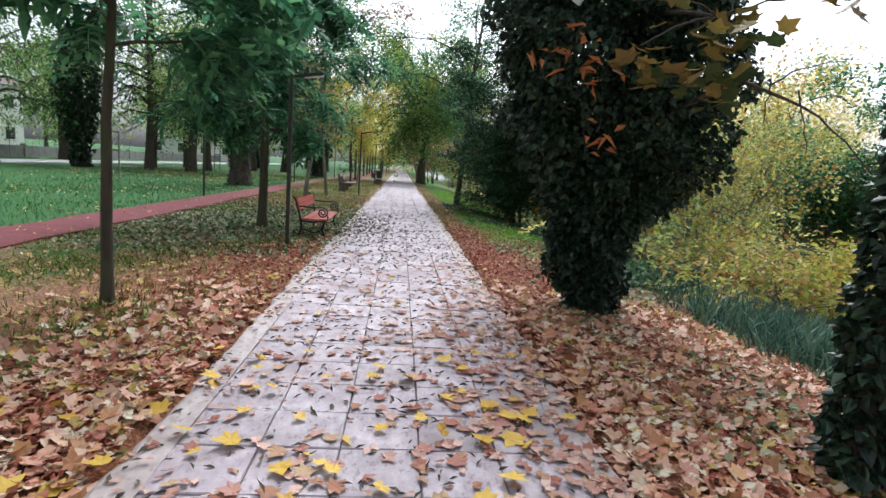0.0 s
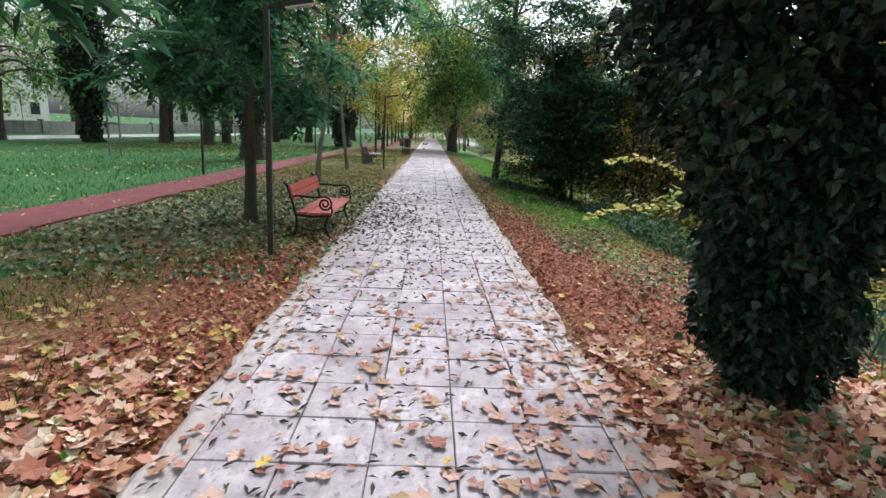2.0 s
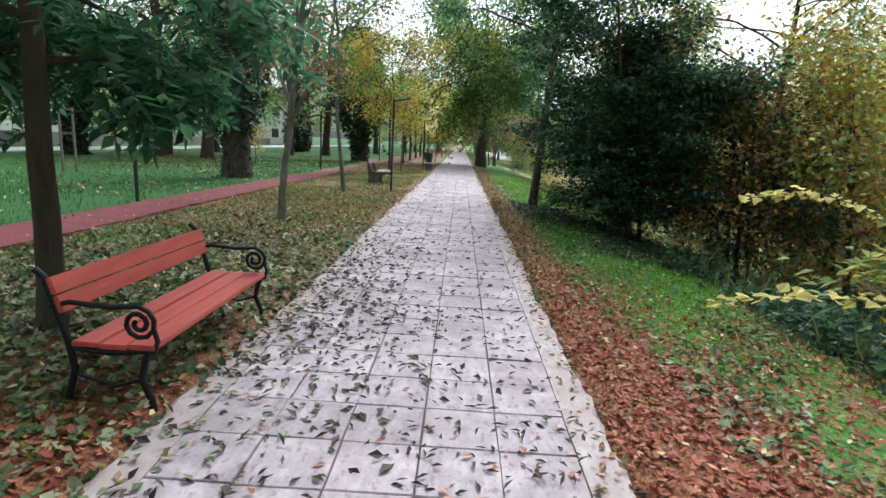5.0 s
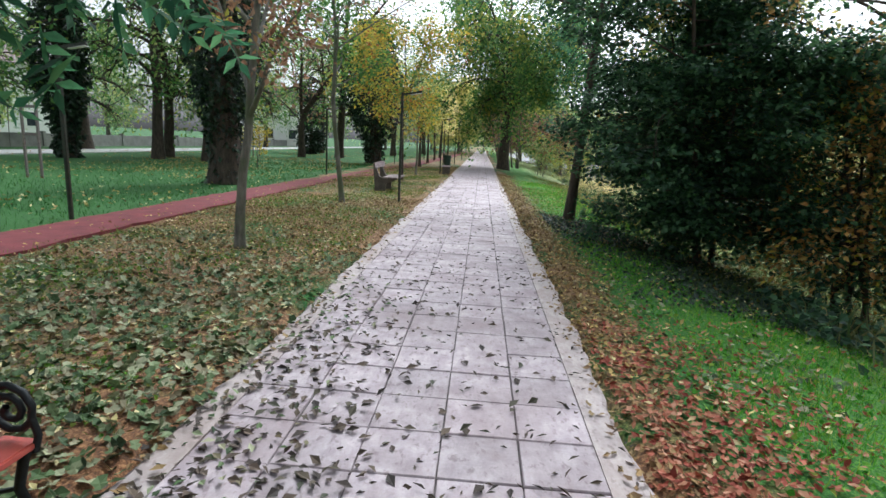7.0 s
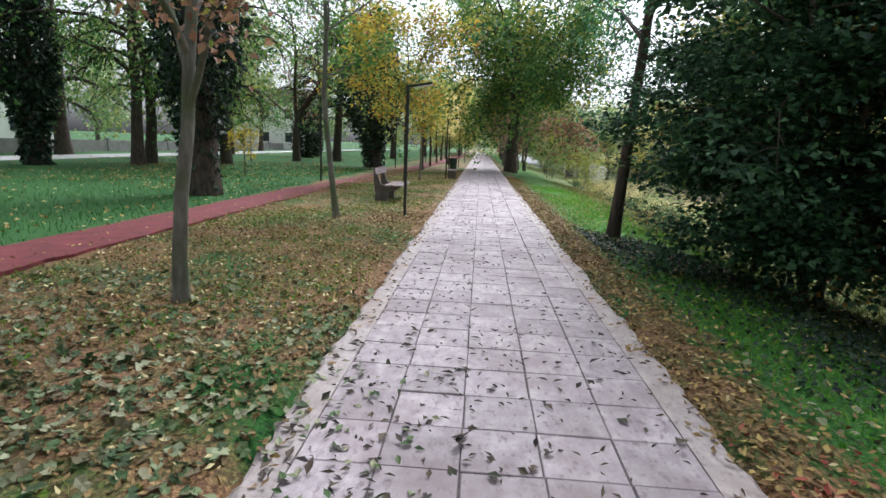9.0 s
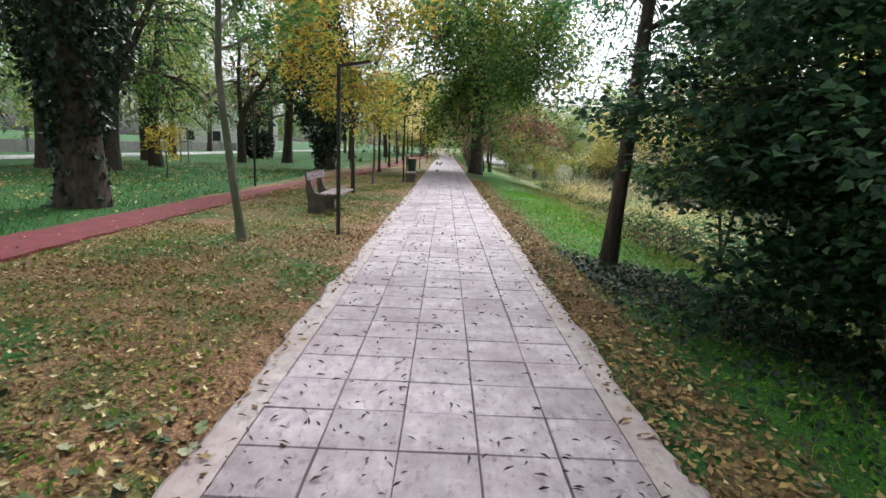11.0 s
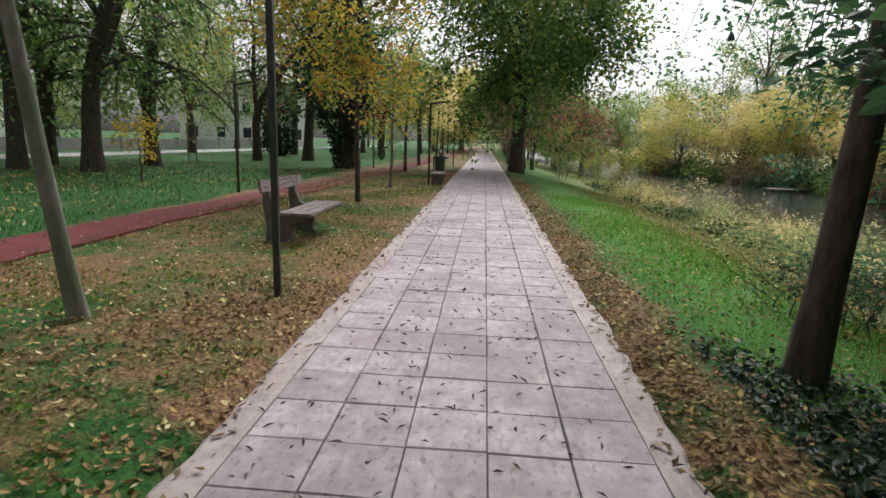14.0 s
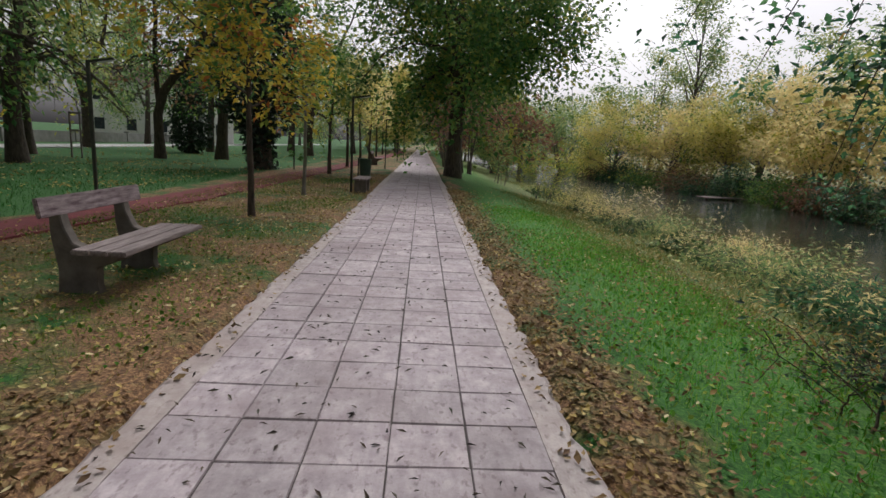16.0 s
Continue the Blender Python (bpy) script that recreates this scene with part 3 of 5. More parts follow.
# the tall dark trunk beside the path on the river side, and the dense dark bushes behind it
tree("tree", 2.45, 22.44, "tall dark tree leaning over the bank, sparse leaves on long branches", 21, 11.0, 0.108, M_BARK_DARK, L_DARKGREEN, 15000, 0.11, OVAL, 0.16, 0.7, 0.5, "", clump=8, spread=0.14, lean=(0.07, 0.0), z0=3.1, R=4.3, limbs=26, twigs=10, rise=0.6, droop=0.3, top=0.5, extra=[(L_YELLOWGREEN, 900)])
BUSH = "bushes on the river bank"
SPRAY = (0.2, 0.2, 0.05)
tree("bush", 4.5, 19.5, "dense dark green bush with layered sprays reaching to the ground", 22, 6.2, 0.08, M_BARK_DARK, L_YEW, 46000, 0.09, BROAD, 0.16, 0.5, 0.25, BUSH, "bush", clump=34, spread=SPRAY, z0=0.5, R=1.55, limbs=57, twigs=9, rise=0.25, droop=0.25, stems=3, wander=0.02, top=0.7)
tree("bush", 4.6, 21.9, "tall dense dark green bush with some yellowing leaves", 23, 5.6, 0.07, M_BARK_DARK, L_YEW, 13000, 0.085, BROAD, 0.18, 0.5, 0.25, BUSH, "bush", extra=[(L_YELLOWGREEN, 3500), (L_MIDGREEN, 6000), (L_OCHRE, 1800)], clump=26, spread=SPRAY, z0=1.3, R=1.7, limbs=42, twigs=9, rise=0.3, droop=0.25, stems=3, top=0.7)
# very dark leaves among the ochre paint this bush's shade
tree("bush", 6.4, 18.4, "dark green and ochre bush on the bank, shade put into its leaf colours", 37, 4.6, 0.06, M_BARK_DARK, L_YEW, 12000, 0.11, OVAL, 0.2, 0.6, 0.3, BUSH, "bush", extra=[(L_OCHRE, 6000)], clump=16, spread=0.18, z0=0.4, R=1.5, limbs=40, twigs=8, rise=0.4, droop=0.2, stems=4, top=0.6)
tree("bush", 8.2, 18.0, "ochre bush with browning autumn leaves", 24, 5.4, 0.07, M_BARK_DARK, L_OCHRE, 4500, 0.13, OVAL, 0.22, 0.7, 0.3, BUSH, "bush", extra=[(L_YELLOW, 2000), (L_YELLOWGREEN, 3000), (L_PALEGREEN, 3000)], clump=12, spread=0.2, z0=0.3, R=2.1, limbs=40, twigs=9, rise=0.4, droop=0.2, stems=4)
tree("tree", 5.5, 25.2, "thin bank tree with mixed green and ochre leaves", 25, 5.8, 0.05, M_BARK_DARK, L_YEW, 3800, 0.12, OVAL, 0.22, 0.7, 0.3, "", "tree", extra=[(L_OCHRE, 300), (L_YELLOWGREEN, 600)], z0=2.3, R=1.15, limbs=24, twigs=8, rise=0.7, droop=0.3, stems=2)
tree("bush", 7.4, 13.0, "tall ochre and yellow autumn bush", 26, 4.5, 0.06, M_BARK_GREY, L_YELLOW, 1300, 0.095, OVAL, 0.16, 0.7, 0.3, BUSH, "bush", clump=10, spread=0.16, extra=[(L_OCHRE, 1300), (L_YELLOWGREEN, 2600), (L_PALEYELLOW, 1200), (L_PALEGREEN, 2600)], z0=0.3, R=2.0, limbs=36, twigs=8, rise=0.7, stems=5)
tree("bush", 9.6, 15.0, "tall yellow autumn bush", 27, 6.4, 0.06, M_BARK_GREY, L_YELLOW, 1200, 0.13, OVAL, 0.2, 0.7, 0.3, BUSH, "bush", clump=12, spread=0.2, extra=[(L_OCHRE, 1600), (L_PALEYELLOW, 2000), (L_PALEGREEN, 2600)], z0=0.3, R=2.2, limbs=32, twigs=8, rise=0.7, stems=5)
tree("bush", 6.6, 8.4, "low spreading bush with yellow green leaves", 28, 1.35, 0.04, M_BARK_GREY, L_YELLOWGREEN, 1500, 0.12, OVAL, 0.14, 0.5, 0.2, BUSH, "bush", extra=[(L_OCHRE, 900)], z0=0.2, R=1.7, limbs=34, twigs=7, rise=0.35, stems=5)
tree("bush", 8.6, 9.6, "low spreading bush with yellow green leaves", 29, 1.5, 0.04, M_BARK_GREY, L_YELLOWGREEN, 2000, 0.12, OVAL, 0.16, 0.5, 0.2, BUSH, "bush", extra=[(L_YELLOW, 1500)], z0=0.2, R=1.9, limbs=34, twigs=7, rise=0.35, stems=5)
tree("bush", 5.6, 11.6, "arching shrub with large pale green leaves", 30, 1.7, 0.03, M_BARK_GREY, L_PALEGREEN, 420, 0.17, OVAL, 0.1, 0.4, 0.2, BUSH, "bush", extra=[(L_YELLOWGREEN, 260)], z0=0.3, R=1.5, limbs=16, twigs=6, rise=0.7, droop=0.5, stems=4)

tree("tree", 8.4, 21.6, "tall bank tree with thin pale green crown", 36, 9.5, 0.12, M_BARK_DARK, L_PALEGREEN, 6000, 0.16, OVAL, 0.3, 0.7, 0.4, "", extra=[(L_PALEYELLOW, 2500)], z0=2.0, R=2.9, limbs=28, twigs=8, rise=0.5, droop=0.4, top=0.6)

# the row of river-side trees further along
tree("tree", 1.85, 48.2, "broad tree with drooping green and yellow crown over the path", 31, 12.0, 0.36, M_BARK_DARK, L_MIDGREEN, 30000, 0.2, BROAD, 0.3, 0.6, 0.8, "", lean=(-0.01, 0.0), clump=30, spread=(0.4, 0.4, 0.5), z0=4.0, R=4.6, limbs=45, twigs=10, rise=1.2, droop=1.05, top=0.9, wander=0.16, stems=3, fork=3.2, extra=[(L_YELLOWGREEN, 6000)])
tree("bush", 3.2, 55.0, "rust brown shrub beside the path", 32, 5.5, 0.1, M_BARK_FAR, L_RUST, 2600, 0.18, OVAL, 0.3, 0.7, 0.3, BUSH, "bush", z0=0.8, R=2.4, limbs=26, twigs=9, rise=0.8, stems=4)
tree("bush", 1.9, 60.0, "bare grey brown shrub beside the path", 33, 6.0, 0.1, M_BARK_FAR, L_RUST, 700, 0.18, OVAL, 0.3, 0.7, 0.3, BUSH, "bush", z0=0.8, R=2.2, limbs=30, twigs=12, rise=1.2, stems=5)
tree("bush", 6.4, 47.0, "low yellow green reed shrub by the water", 34, 1.7, 0.03, M_BARK_GREY, L_YELLOWGREEN, 1500, 0.16, LANCE, 0.16, 0.6, 0.0, BUSH, "bush", z0=0.2, R=1.5, limbs=24, twigs=6, rise=0.9, stems=6)
tree("bush", 4.8, 52.0, "low pale shrub by the water", 35, 2.6, 0.03, M_BARK_GREY, L_PALEGREEN, 1500, 0.16, LANCE, 0.2, 0.6, 0.0, BUSH, "bush", extra=[(L_OCHRE, 600)], z0=0.2, R=1.6, limbs=24, twigs=6, rise=0.9, stems=6)

for i, (bx, by, bh, lm, lb) in enumerate([(6.2, 26.5, 0.50, L_DARKGREEN, "low tangle of dark green weeds by the water"), (5.9, 29.0, 0.5, L_DARKGREEN, "low tangle of dark green weeds by the water"), (5.9, 31.5, 0.39, L_PALEGREEN, "low tangle of pale green weeds by the water"), (6.6, 34.5, 0.50, L_PALEOCHRE, "low tangle of withered weeds by the water"),
                                       (6.1, 37.5, 0.50, L_PALEGREEN, "low tangle of pale green weeds by the water"), (5.7, 41.0, 0.61, L_PALEOCHRE, "low tangle of withered weeds by the water"), (5.2, 44.0, 0.66, L_PALEYELLOW, "low yellow weeds by the water"), (5.3, 27.6, 0.45, L_DARKGREEN, "low tangle of dark green weeds by the water"), (6.3, 32.6, 0.44, L_PALEGREEN, "low tangle of pale green weeds by the water")]):
    tree("bush", bx + 1.9, by, lb, 400 + i, bh, 0.02, M_BARK_GREY, lm, 1000, 0.12, LANCE, 0.14, 0.8, 0.0, BUSH, "bush", extra=[(L_PALEOCHRE, 250)], z0=0.08, R=1.5, limbs=26, twigs=5, rise=0.35, stems=6)

tree("bush", 3.75, 24.1, "low tangle of bare dark bramble twigs on the bank", 420, 0.62, 0.018, M_BARK_DARK, L_OCHRE, 120, 0.06, OVAL, 0.08, 0.8, 0.0, BUSH, "bush", extra=[(L_YEW, 400)], z0=0.05, R=0.6, limbs=30, twigs=7, rise=0.45, stems=6)
tree("bush", 4.5, 25.0, "low tangle of bare dark bramble twigs on the bank", 421, 0.55, 0.018, M_BARK_DARK, L_OCHRE, 90, 0.06, OVAL, 0.08, 0.8, 0.0, BUSH, "bush", extra=[(L_YEW, 400)], z0=0.05, R=0.6, limbs=30, twigs=7, rise=0.4, stems=6)

# tall trees on the lawn beyond the red track
LAWN = "tall trees on the lawn"
_lawn = [(-25.5, 43.3, 13.0, 0.4, 'g'), (-22.0, 31.0, 12.0, 0.22, 'g'), (-27.0, 26.0, 13.0, 0.28, 'g'), (-24.0, 14.0, 12.0, 0.25, 'y'), (-13.9, 37.0, 14.0, 0.3, 'g'), (-14.3, 41.2, 14.0, 0.28, 'p'),
         (-16.4, 36.6, 13.0, 0.26, 'g'), (-17.3, 39.0, 14.0, 0.26, 'p'), (-13.2, 49.5, 14.0, 0.24, 'b'), (-11.0, 52.0, 15.0, 0.3, 'g'), (-18.0, 47.0, 12.0, 0.25, 'y'), (-22.0, 58.0, 14.0, 0.25, 'p'),
         (-15.5, 62.0, 13.0, 0.25, 'g'), (-9.0, 66.0, 13.0, 0.26, 'p'), (-13.0, 76.0, 14.0, 0.25, 'y'), (-7.5, 82.0, 12.0, 0.25, 'p'), (-30.0, 40.0, 13.0, 0.25, 'p'), (-32.0, 24.0, 12.0, 0.25, 'g'), (-20.0, 2.0, 12.0, 0.25, 'g'), (-26, 74, 14, 0.25, 'g')]
_mats = {'g': L_MIDGREEN, 'p': L_PALEGREEN, 'y': L_YELLOWGREEN, 'b': L_RUST}
_names = {'g': "tall lawn tree with full green crown", 'p': "tall lawn tree with thin pale green crown", 'y': "tall lawn tree with yellowing crown", 'b': "tall forked lawn tree, nearly bare"}
for i, (tx, ty, th, tr_, c) in enumerate(_lawn):
    nn = 1400 if c == 'b' else 4000
    tree("tree", tx, ty, _names[c], 100 + i, th, tr_, M_BARK_DARK, _mats[c], nn, 0.25, OVAL, 0.4, 0.7, 0.5, LAWN, clump=16, spread=(0.36, 0.36, 0.3), z0=3.0 if c != 'b' else 4.0, R=3.8 if c != 'b' else 2.2, limbs=26, twigs=8, rise=0.7, droop=0.85, top=0.7, wander=0.14, stems=1 + (i % 3 != 0), fork=3.0, lean=(0.03 * ((i * 7) % 5 - 2), 0.02))


tree("tree", -9.9, 33.7, "small shrubby sapling with bright yellow leaves on the lawn", 150, 1.7, 0.025, M_BARK_DARK, L_YELLOW, 420, 0.13, OVAL, 0.1, 0.6, 0.3, "", z0=0.7, R=0.8, limbs=12, twigs=6, rise=0.6)


def ivy_tree(x, y, label, seed, H, r, shells, n, size=0.085, group="ivy-covered trunks"):
    """A trunk wrapped in ivy: leaves on lumpy shells round it. shells: (z, radius, offset x, offset y)."""
    g = np.random.default_rng(seed)
    root = thing("ivy_tree", x, y, float(ground_height(x, y)), label, "tree", group)
    zs = np.linspace(-0.1, H, 12)
    lines = [(np.column_stack([0.03 * np.sin(zs), 0.03 * np.cos(zs), zs]), r * np.interp(zs / H, [0, 0.1, 1], [1.35, 1.0, 0.5]))]
    sz, sr, sx, sy = (np.array(c, float) for c in zip(*shells))
    for i in range(36):
        h = g.uniform(sz[0], sz[-1])
        R = np.interp(h, sz, sr)
        a = g.uniform(0, 2 * np.pi)
        t = np.linspace(0, 1, 5)[:, None]
        end = np.array([np.interp(h, sz, sx) + R * 0.9 * np.cos(a), np.interp(h, sz, sy) + R * 0.9 * np.sin(a), h + g.uniform(-0.1, 0.4)])
        lines.append((np.array([0, 0, h - 0.2]) * (1 - t) + end * t, 0.03 * (1 - 0.8 * t[:, 0]) * min(1, R)))
    part("trunk", tubes("trunk", lines, 9), M_BARK_DARK, root)
    area = np.maximum(sr, 0.15)
    h = np.interp(g.uniform(0, 1, n), np.concatenate([[0], np.cumsum((area[1:] + area[:-1]) * np.diff(sz))]) / np.sum((area[1:] + area[:-1]) * np.diff(sz)), sz)
    a = g.uniform(0, 2 * np.pi, n)
    R = np.interp(h, sz, sr)
    lump = 1 + 0.22 * np.sin(3 * a + 2.1 * h) * np.sin(2.7 * h + seed) + 0.13 * np.sin(7 * a - 3.0 * h) + 0.1 * np.sin(11 * h + 5 * a)
    rr = R * lump * (1 - 0.55 * g.uniform(0, 1, n) ** 2.2)
    P = np.column_stack([np.interp(h, sz, sx) + rr * np.cos(a), np.interp(h, sz, sy) + rr * np.sin(a), np.maximum(h + g.normal(0, 0.05, n), 0.02)])
    out = np.column_stack([np.cos(a) * 0.5, np.sin(a) * 0.5, -0.8 + 0 * a])
    part("ivy", scatter("ivy", g, P, size, BROAD, 0.8, 0.7, out), L_IVY, root)
    return root


ivy_tree(2.34, 5.95, "trunk and low crown smothered in dark ivy", 41, 5.2, 0.2,
                 [(0, 0.22, 0.04, 0), (0.2, 0.28, -0.02, 0), (0.5, 0.38, -0.12, 0), (0.95, 0.42, -0.1, 0), (1.3, 0.62, 0.02, 0), (1.8, 0.95, 0.06, 0), (2.4, 1.1, -0.06, 0), (3.2, 1.12, -0.14, 0), (4.2, 1.05, -0.1, 0), (5.2, 0.6, 0, 0)], 52000, 0.075)
ivy_tree(2.72, 2.55, "slim trunk wrapped in ivy at the edge of the bank", 42, 2.4, 0.12, [(0, 0.24, 0, 0), (0.8, 0.2, 0, 0), (1.6, 0.2, 0, 0), (2.4, 0.1, 0, 0)], 2600)
ivy_tree(-7.45, 25.6, "old trunk wrapped in dark ivy on the lawn", 43, 10, 0.42, [(0, 0.48, 0, 0), (0.7, 0.36, 0, 0), (1.5, 0.46, 0, 0), (3, 0.85, 0, 0), (5, 1.1, 0, 0), (7, 1.1, 0, 0), (10, 0.5, 0, 0)], 9000, 0.15)
ivy_tree(-6.85, 45.4, "thick leaning trunk wrapped in dark ivy", 44, 9, 0.4, [(0, 0.55, 0, 0), (1.2, 0.6, -0.1, 0), (2.5, 1.2, -0.2, 0), (4.5, 1.9, -0.3, 0), (7, 1.6, -0.3, 0), (9, 0.7, -0.3, 0)], 7000, 0.2)
ivy_tree(-15.2, 58.0, "conical dark evergreen on the lawn", 45, 5.5, 0.2, [(0, 0.3, 0, 0), (0.6, 1.1, 0, 0), (2.0, 1.2, 0, 0), (4.0, 0.8, 0, 0), (5.5, 0.15, 0, 0)], 3500, 0.2)
ivy_tree(-19.1, 33.8, "trunk wrapped in dark ivy on the lawn", 46, 8, 0.35, [(0, 0.45, 0, 0), (1.5, 0.55, 0, 0), (3, 0.9, 0, 0), (5, 1.1, 0, 0), (8, 0.5, 0, 0)], 6000, 0.2)

# a maple twig and orange leaf tufts that hang from the ivy-clad tree
def hanging_branch(name, label, lines, clusters, template, size, leaf_mat, seed, count):
    g = np.random.default_rng(seed)
    root = thing(name, 0, 0, 0, label, "branch", "branches over the verge")
    for line in lines:
        part("twig", tubes("twig", [line], 6), M_BARK_DARK, root)
    if clusters:
        P = np.concatenate([np.array(c) + g.normal(0, 1, (count, 3)) * np.array([0.16, 0.12, 0.08]) for c in clusters])
        D = np.tile(np.array([-0.3, -0.4, -0.6]), (len(P), 1))
        part("leaves", scatter("leaves", g, P, size, template, 0.45, None, D), leaf_mat, root)
    return root


def bough(a, b, r0, r1, sag=0.1, n=8, seed=0):
    g = np.random.default_rng(seed)
    t = np.linspace(0, 1, n)[:, None]
    p = np.array(a) * (1 - t) + np.array(b) * t + np.column_stack([0 * t, 0 * t, sag * np.sin(np.pi * t)]) + np.cumsum(g.normal(0, 0.012, (n, 3)), axis=0)
    return p, np.linspace(r0, r1, n)


_tw = [bough((2.35, 5.7, 3.0), (2.45, 4.2, 2.75), 0.03, 0.015, 0.1, 8, 1), bough((2.45, 4.2, 2.75), (1.75, 3.9, 2.4), 0.015, 0.005, 0.05, 8, 2), bough((2.45, 4.2, 2.75), (2.3, 3.9, 2.1), 0.012, 0.004, 0.0, 8, 3), bough((2.45, 4.2, 2.75), (2.85, 3.6, 2.75), 0.012, 0.004, 0.05, 8, 4), bough((2.45, 4.2, 2.75), (1.5, 3.6, 2.65), 0.012, 0.004, 0.06, 8, 5)]
hanging_branch("maple_branch", "hanging maple branch with green and gold leaves", _tw, [(1.83, 3.95, 2.28), (2.1, 3.9, 2.3), (2.3, 3.9, 2.1), (2.55, 4.0, 2.6), (1.5, 3.6, 2.68), (2.9, 3.6, 2.78), (2.2, 3.8, 2.5)], MAPLE, 0.17, L_MAPLE, 51, 14)
_tw = [bough((2.4, 5.6, 2.1), (2.72, 4.2, 2.29), 0.03, 0.02, 0.0, 8, 6), bough((2.72, 4.2, 2.29), (3.95, 4.2, 1.72), 0.018, 0.004, 0.12, 10, 7), bough((2.95, 4.2, 2.3), (3.5, 4.2, 2.5), 0.01, 0.003, 0.05, 8, 8), bough((3.2, 4.2, 2.28), (3.3, 4.1, 1.75), 0.008, 0.003, 0.0, 7, 9), bough((3.3, 4.2, 2.2), (3.8, 4.3, 2.25), 0.008, 0.003, 0.04, 7, 10), bough((2.95, 4.2, 2.3), (2.9, 4.1, 1.95), 0.008, 0.003, 0.0, 7, 11)]
hanging_branch("bare_branch", "bare dark branch reaching over the bank", _tw, [], MAPLE, 0.1, L_MAPLE, 52, 1)
_tw = [bough((2.2, 5.6, 2.2), (1.75, 4.75, 1.85), 0.015, 0.004, 0.05, 7, 12), bough((2.2, 5.6, 2.9), (1.55, 4.75, 2.65), 0.015, 0.004, 0.05, 7, 13)]
hanging_branch("chestnut_branch", "drooping twigs with withered orange-brown leaves", _tw, [(1.72, 4.66, 1.76), (1.5, 4.7, 2.6), (1.35, 4.75, 2.5), (1.62, 4.7, 2.35)], LANCE, 0.2, L_ORANGE, 53, 9)

def arching_stem(points, seed):
    """A long arching shoot with pale leaves in two rows."""
    g = np.random.default_rng(seed)
    t = np.linspace(0, 1, 26)
    k = np.linspace(0, 1, len(points))
    line = np.column_stack([np.interp(t, k, np.array(points)[:, c]) for c in range(3)])
    for _ in range(3):
        line[1:-1] = (line[:-2] + line[1:-1] * 2 + line[2:]) / 4
    root = thing("arching_shoot", 0, 0, 0, "long arching shoot with pale yellow-green leaves over the bank", "branch", "shoots over the bank")
    part("stem", tubes("stem", [(line, np.linspace(0.014, 0.004, 26))], 6), M_BARK_GREY, root)
    at = np.repeat(np.arange(8, 26), 4)
    d = np.gradient(line, axis=0)[at]
    d /= np.linalg.norm(d, axis=1, keepdims=True)
    side = np.cross(d, [0, 0, 1.0]) * np.where(np.arange(len(at)) % 2, 1, -1)[:, None]
    part("leaves", scatter("leaves", g, line[at] + g.normal(0, 0.025, (len(at), 3)), 0.12, BROAD, 0.35, None, side + d * 0.5 - np.array([0, 0, 0.25])), L_PALEYELLOW, root)


arching_stem([(5.3, 11.3, -0.6), (4.6, 11.2, 0.45), (3.7, 11.2, 0.5), (3.25, 12.0, 0.3), (3.0, 12.5, 0.05)], 71)
arching_stem([(5.4, 12.4, -0.6), (4.9, 12.6, 0.9), (4.2, 13.0, 1.22), (3.55, 13.2, 1.1)], 72)
arching_stem([(6.2, 11.2, -0.7), (5.6, 11.0, 0.7), (4.7, 11.1, 0.75), (4.2, 11.5, 0.55)], 73)

_tips = [(2.2, 25.4, 2.5), (3.0, 24.1, 1.85), (3.5, 24.8, 2.0), (2.6, 24.9, 2.1), (3.1, 25.6, 2.7), (2.35, 24.3, 2.75), (3.9, 24.4, 2.1), (3.5, 25.2, 1.5), (4.0, 25.6, 1.25), (4.4, 25.3, 1.6), (3.2, 25.0, 2.3), (3.8, 25.0, 2.4), (4.5, 25.8, 2.2), (4.2, 24.9, 2.0)]
_tw = [bough((2.66, 22.6, 3.7), tip, 0.014, 0.003, 0.55, 10, 20 + i) for i, tip in enumerate(_tips)]
_cl = [tuple(p + np.array([0, 0, -0.06])) for l in _tw for p in l[0][4:]]
hanging_branch("leafy_branch", "drooping dark leafy branches of the tall leaning tree", _tw, _cl, OVAL, 0.075, L_DARKGREEN, 54, 32)

# far bank of the river and the walk's end; haze is in the leaf colours
BANK = "autumn trees on the far bank"
_far = [(27.5, 36, 8, 'd'), (26.5, 44, 9, 'y'), (29, 50, 11, 'o'), (27, 56, 9.5, 'o'), (30, 62, 12, 'o'), (27, 67, 10, 'y'), (25, 74, 11, 'o'), (22, 82, 12, 'y'), (19, 92, 13, 'p'), (15, 100, 13, 'p'), (33, 42, 14, 'o'), (36, 58, 15, 'p'), (33, 72, 16, 'p'),
        (28, 86, 16, 'p'), (24, 104, 17, 'p'), (30, 28, 12, 'd'), (31, 18, 12, 'g'), (30, 8, 12, 'o'), (36, 12, 14, 'p'), (33, 0, 13, 'o'), (26, 30, 6, 'd'), (12, 112, 13, 'p'), (20, 118, 16, 'p')]
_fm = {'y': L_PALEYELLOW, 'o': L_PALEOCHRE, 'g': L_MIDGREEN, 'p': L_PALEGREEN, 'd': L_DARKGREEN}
_fl = {'y': "yellow autumn tree on the far bank", 'o': "ochre autumn tree on the far bank", 'g': "green tree on the far bank", 'p': "pale tree beyond the river, haze put into its leaf colour", 'd': "dark green tree on the far bank"}
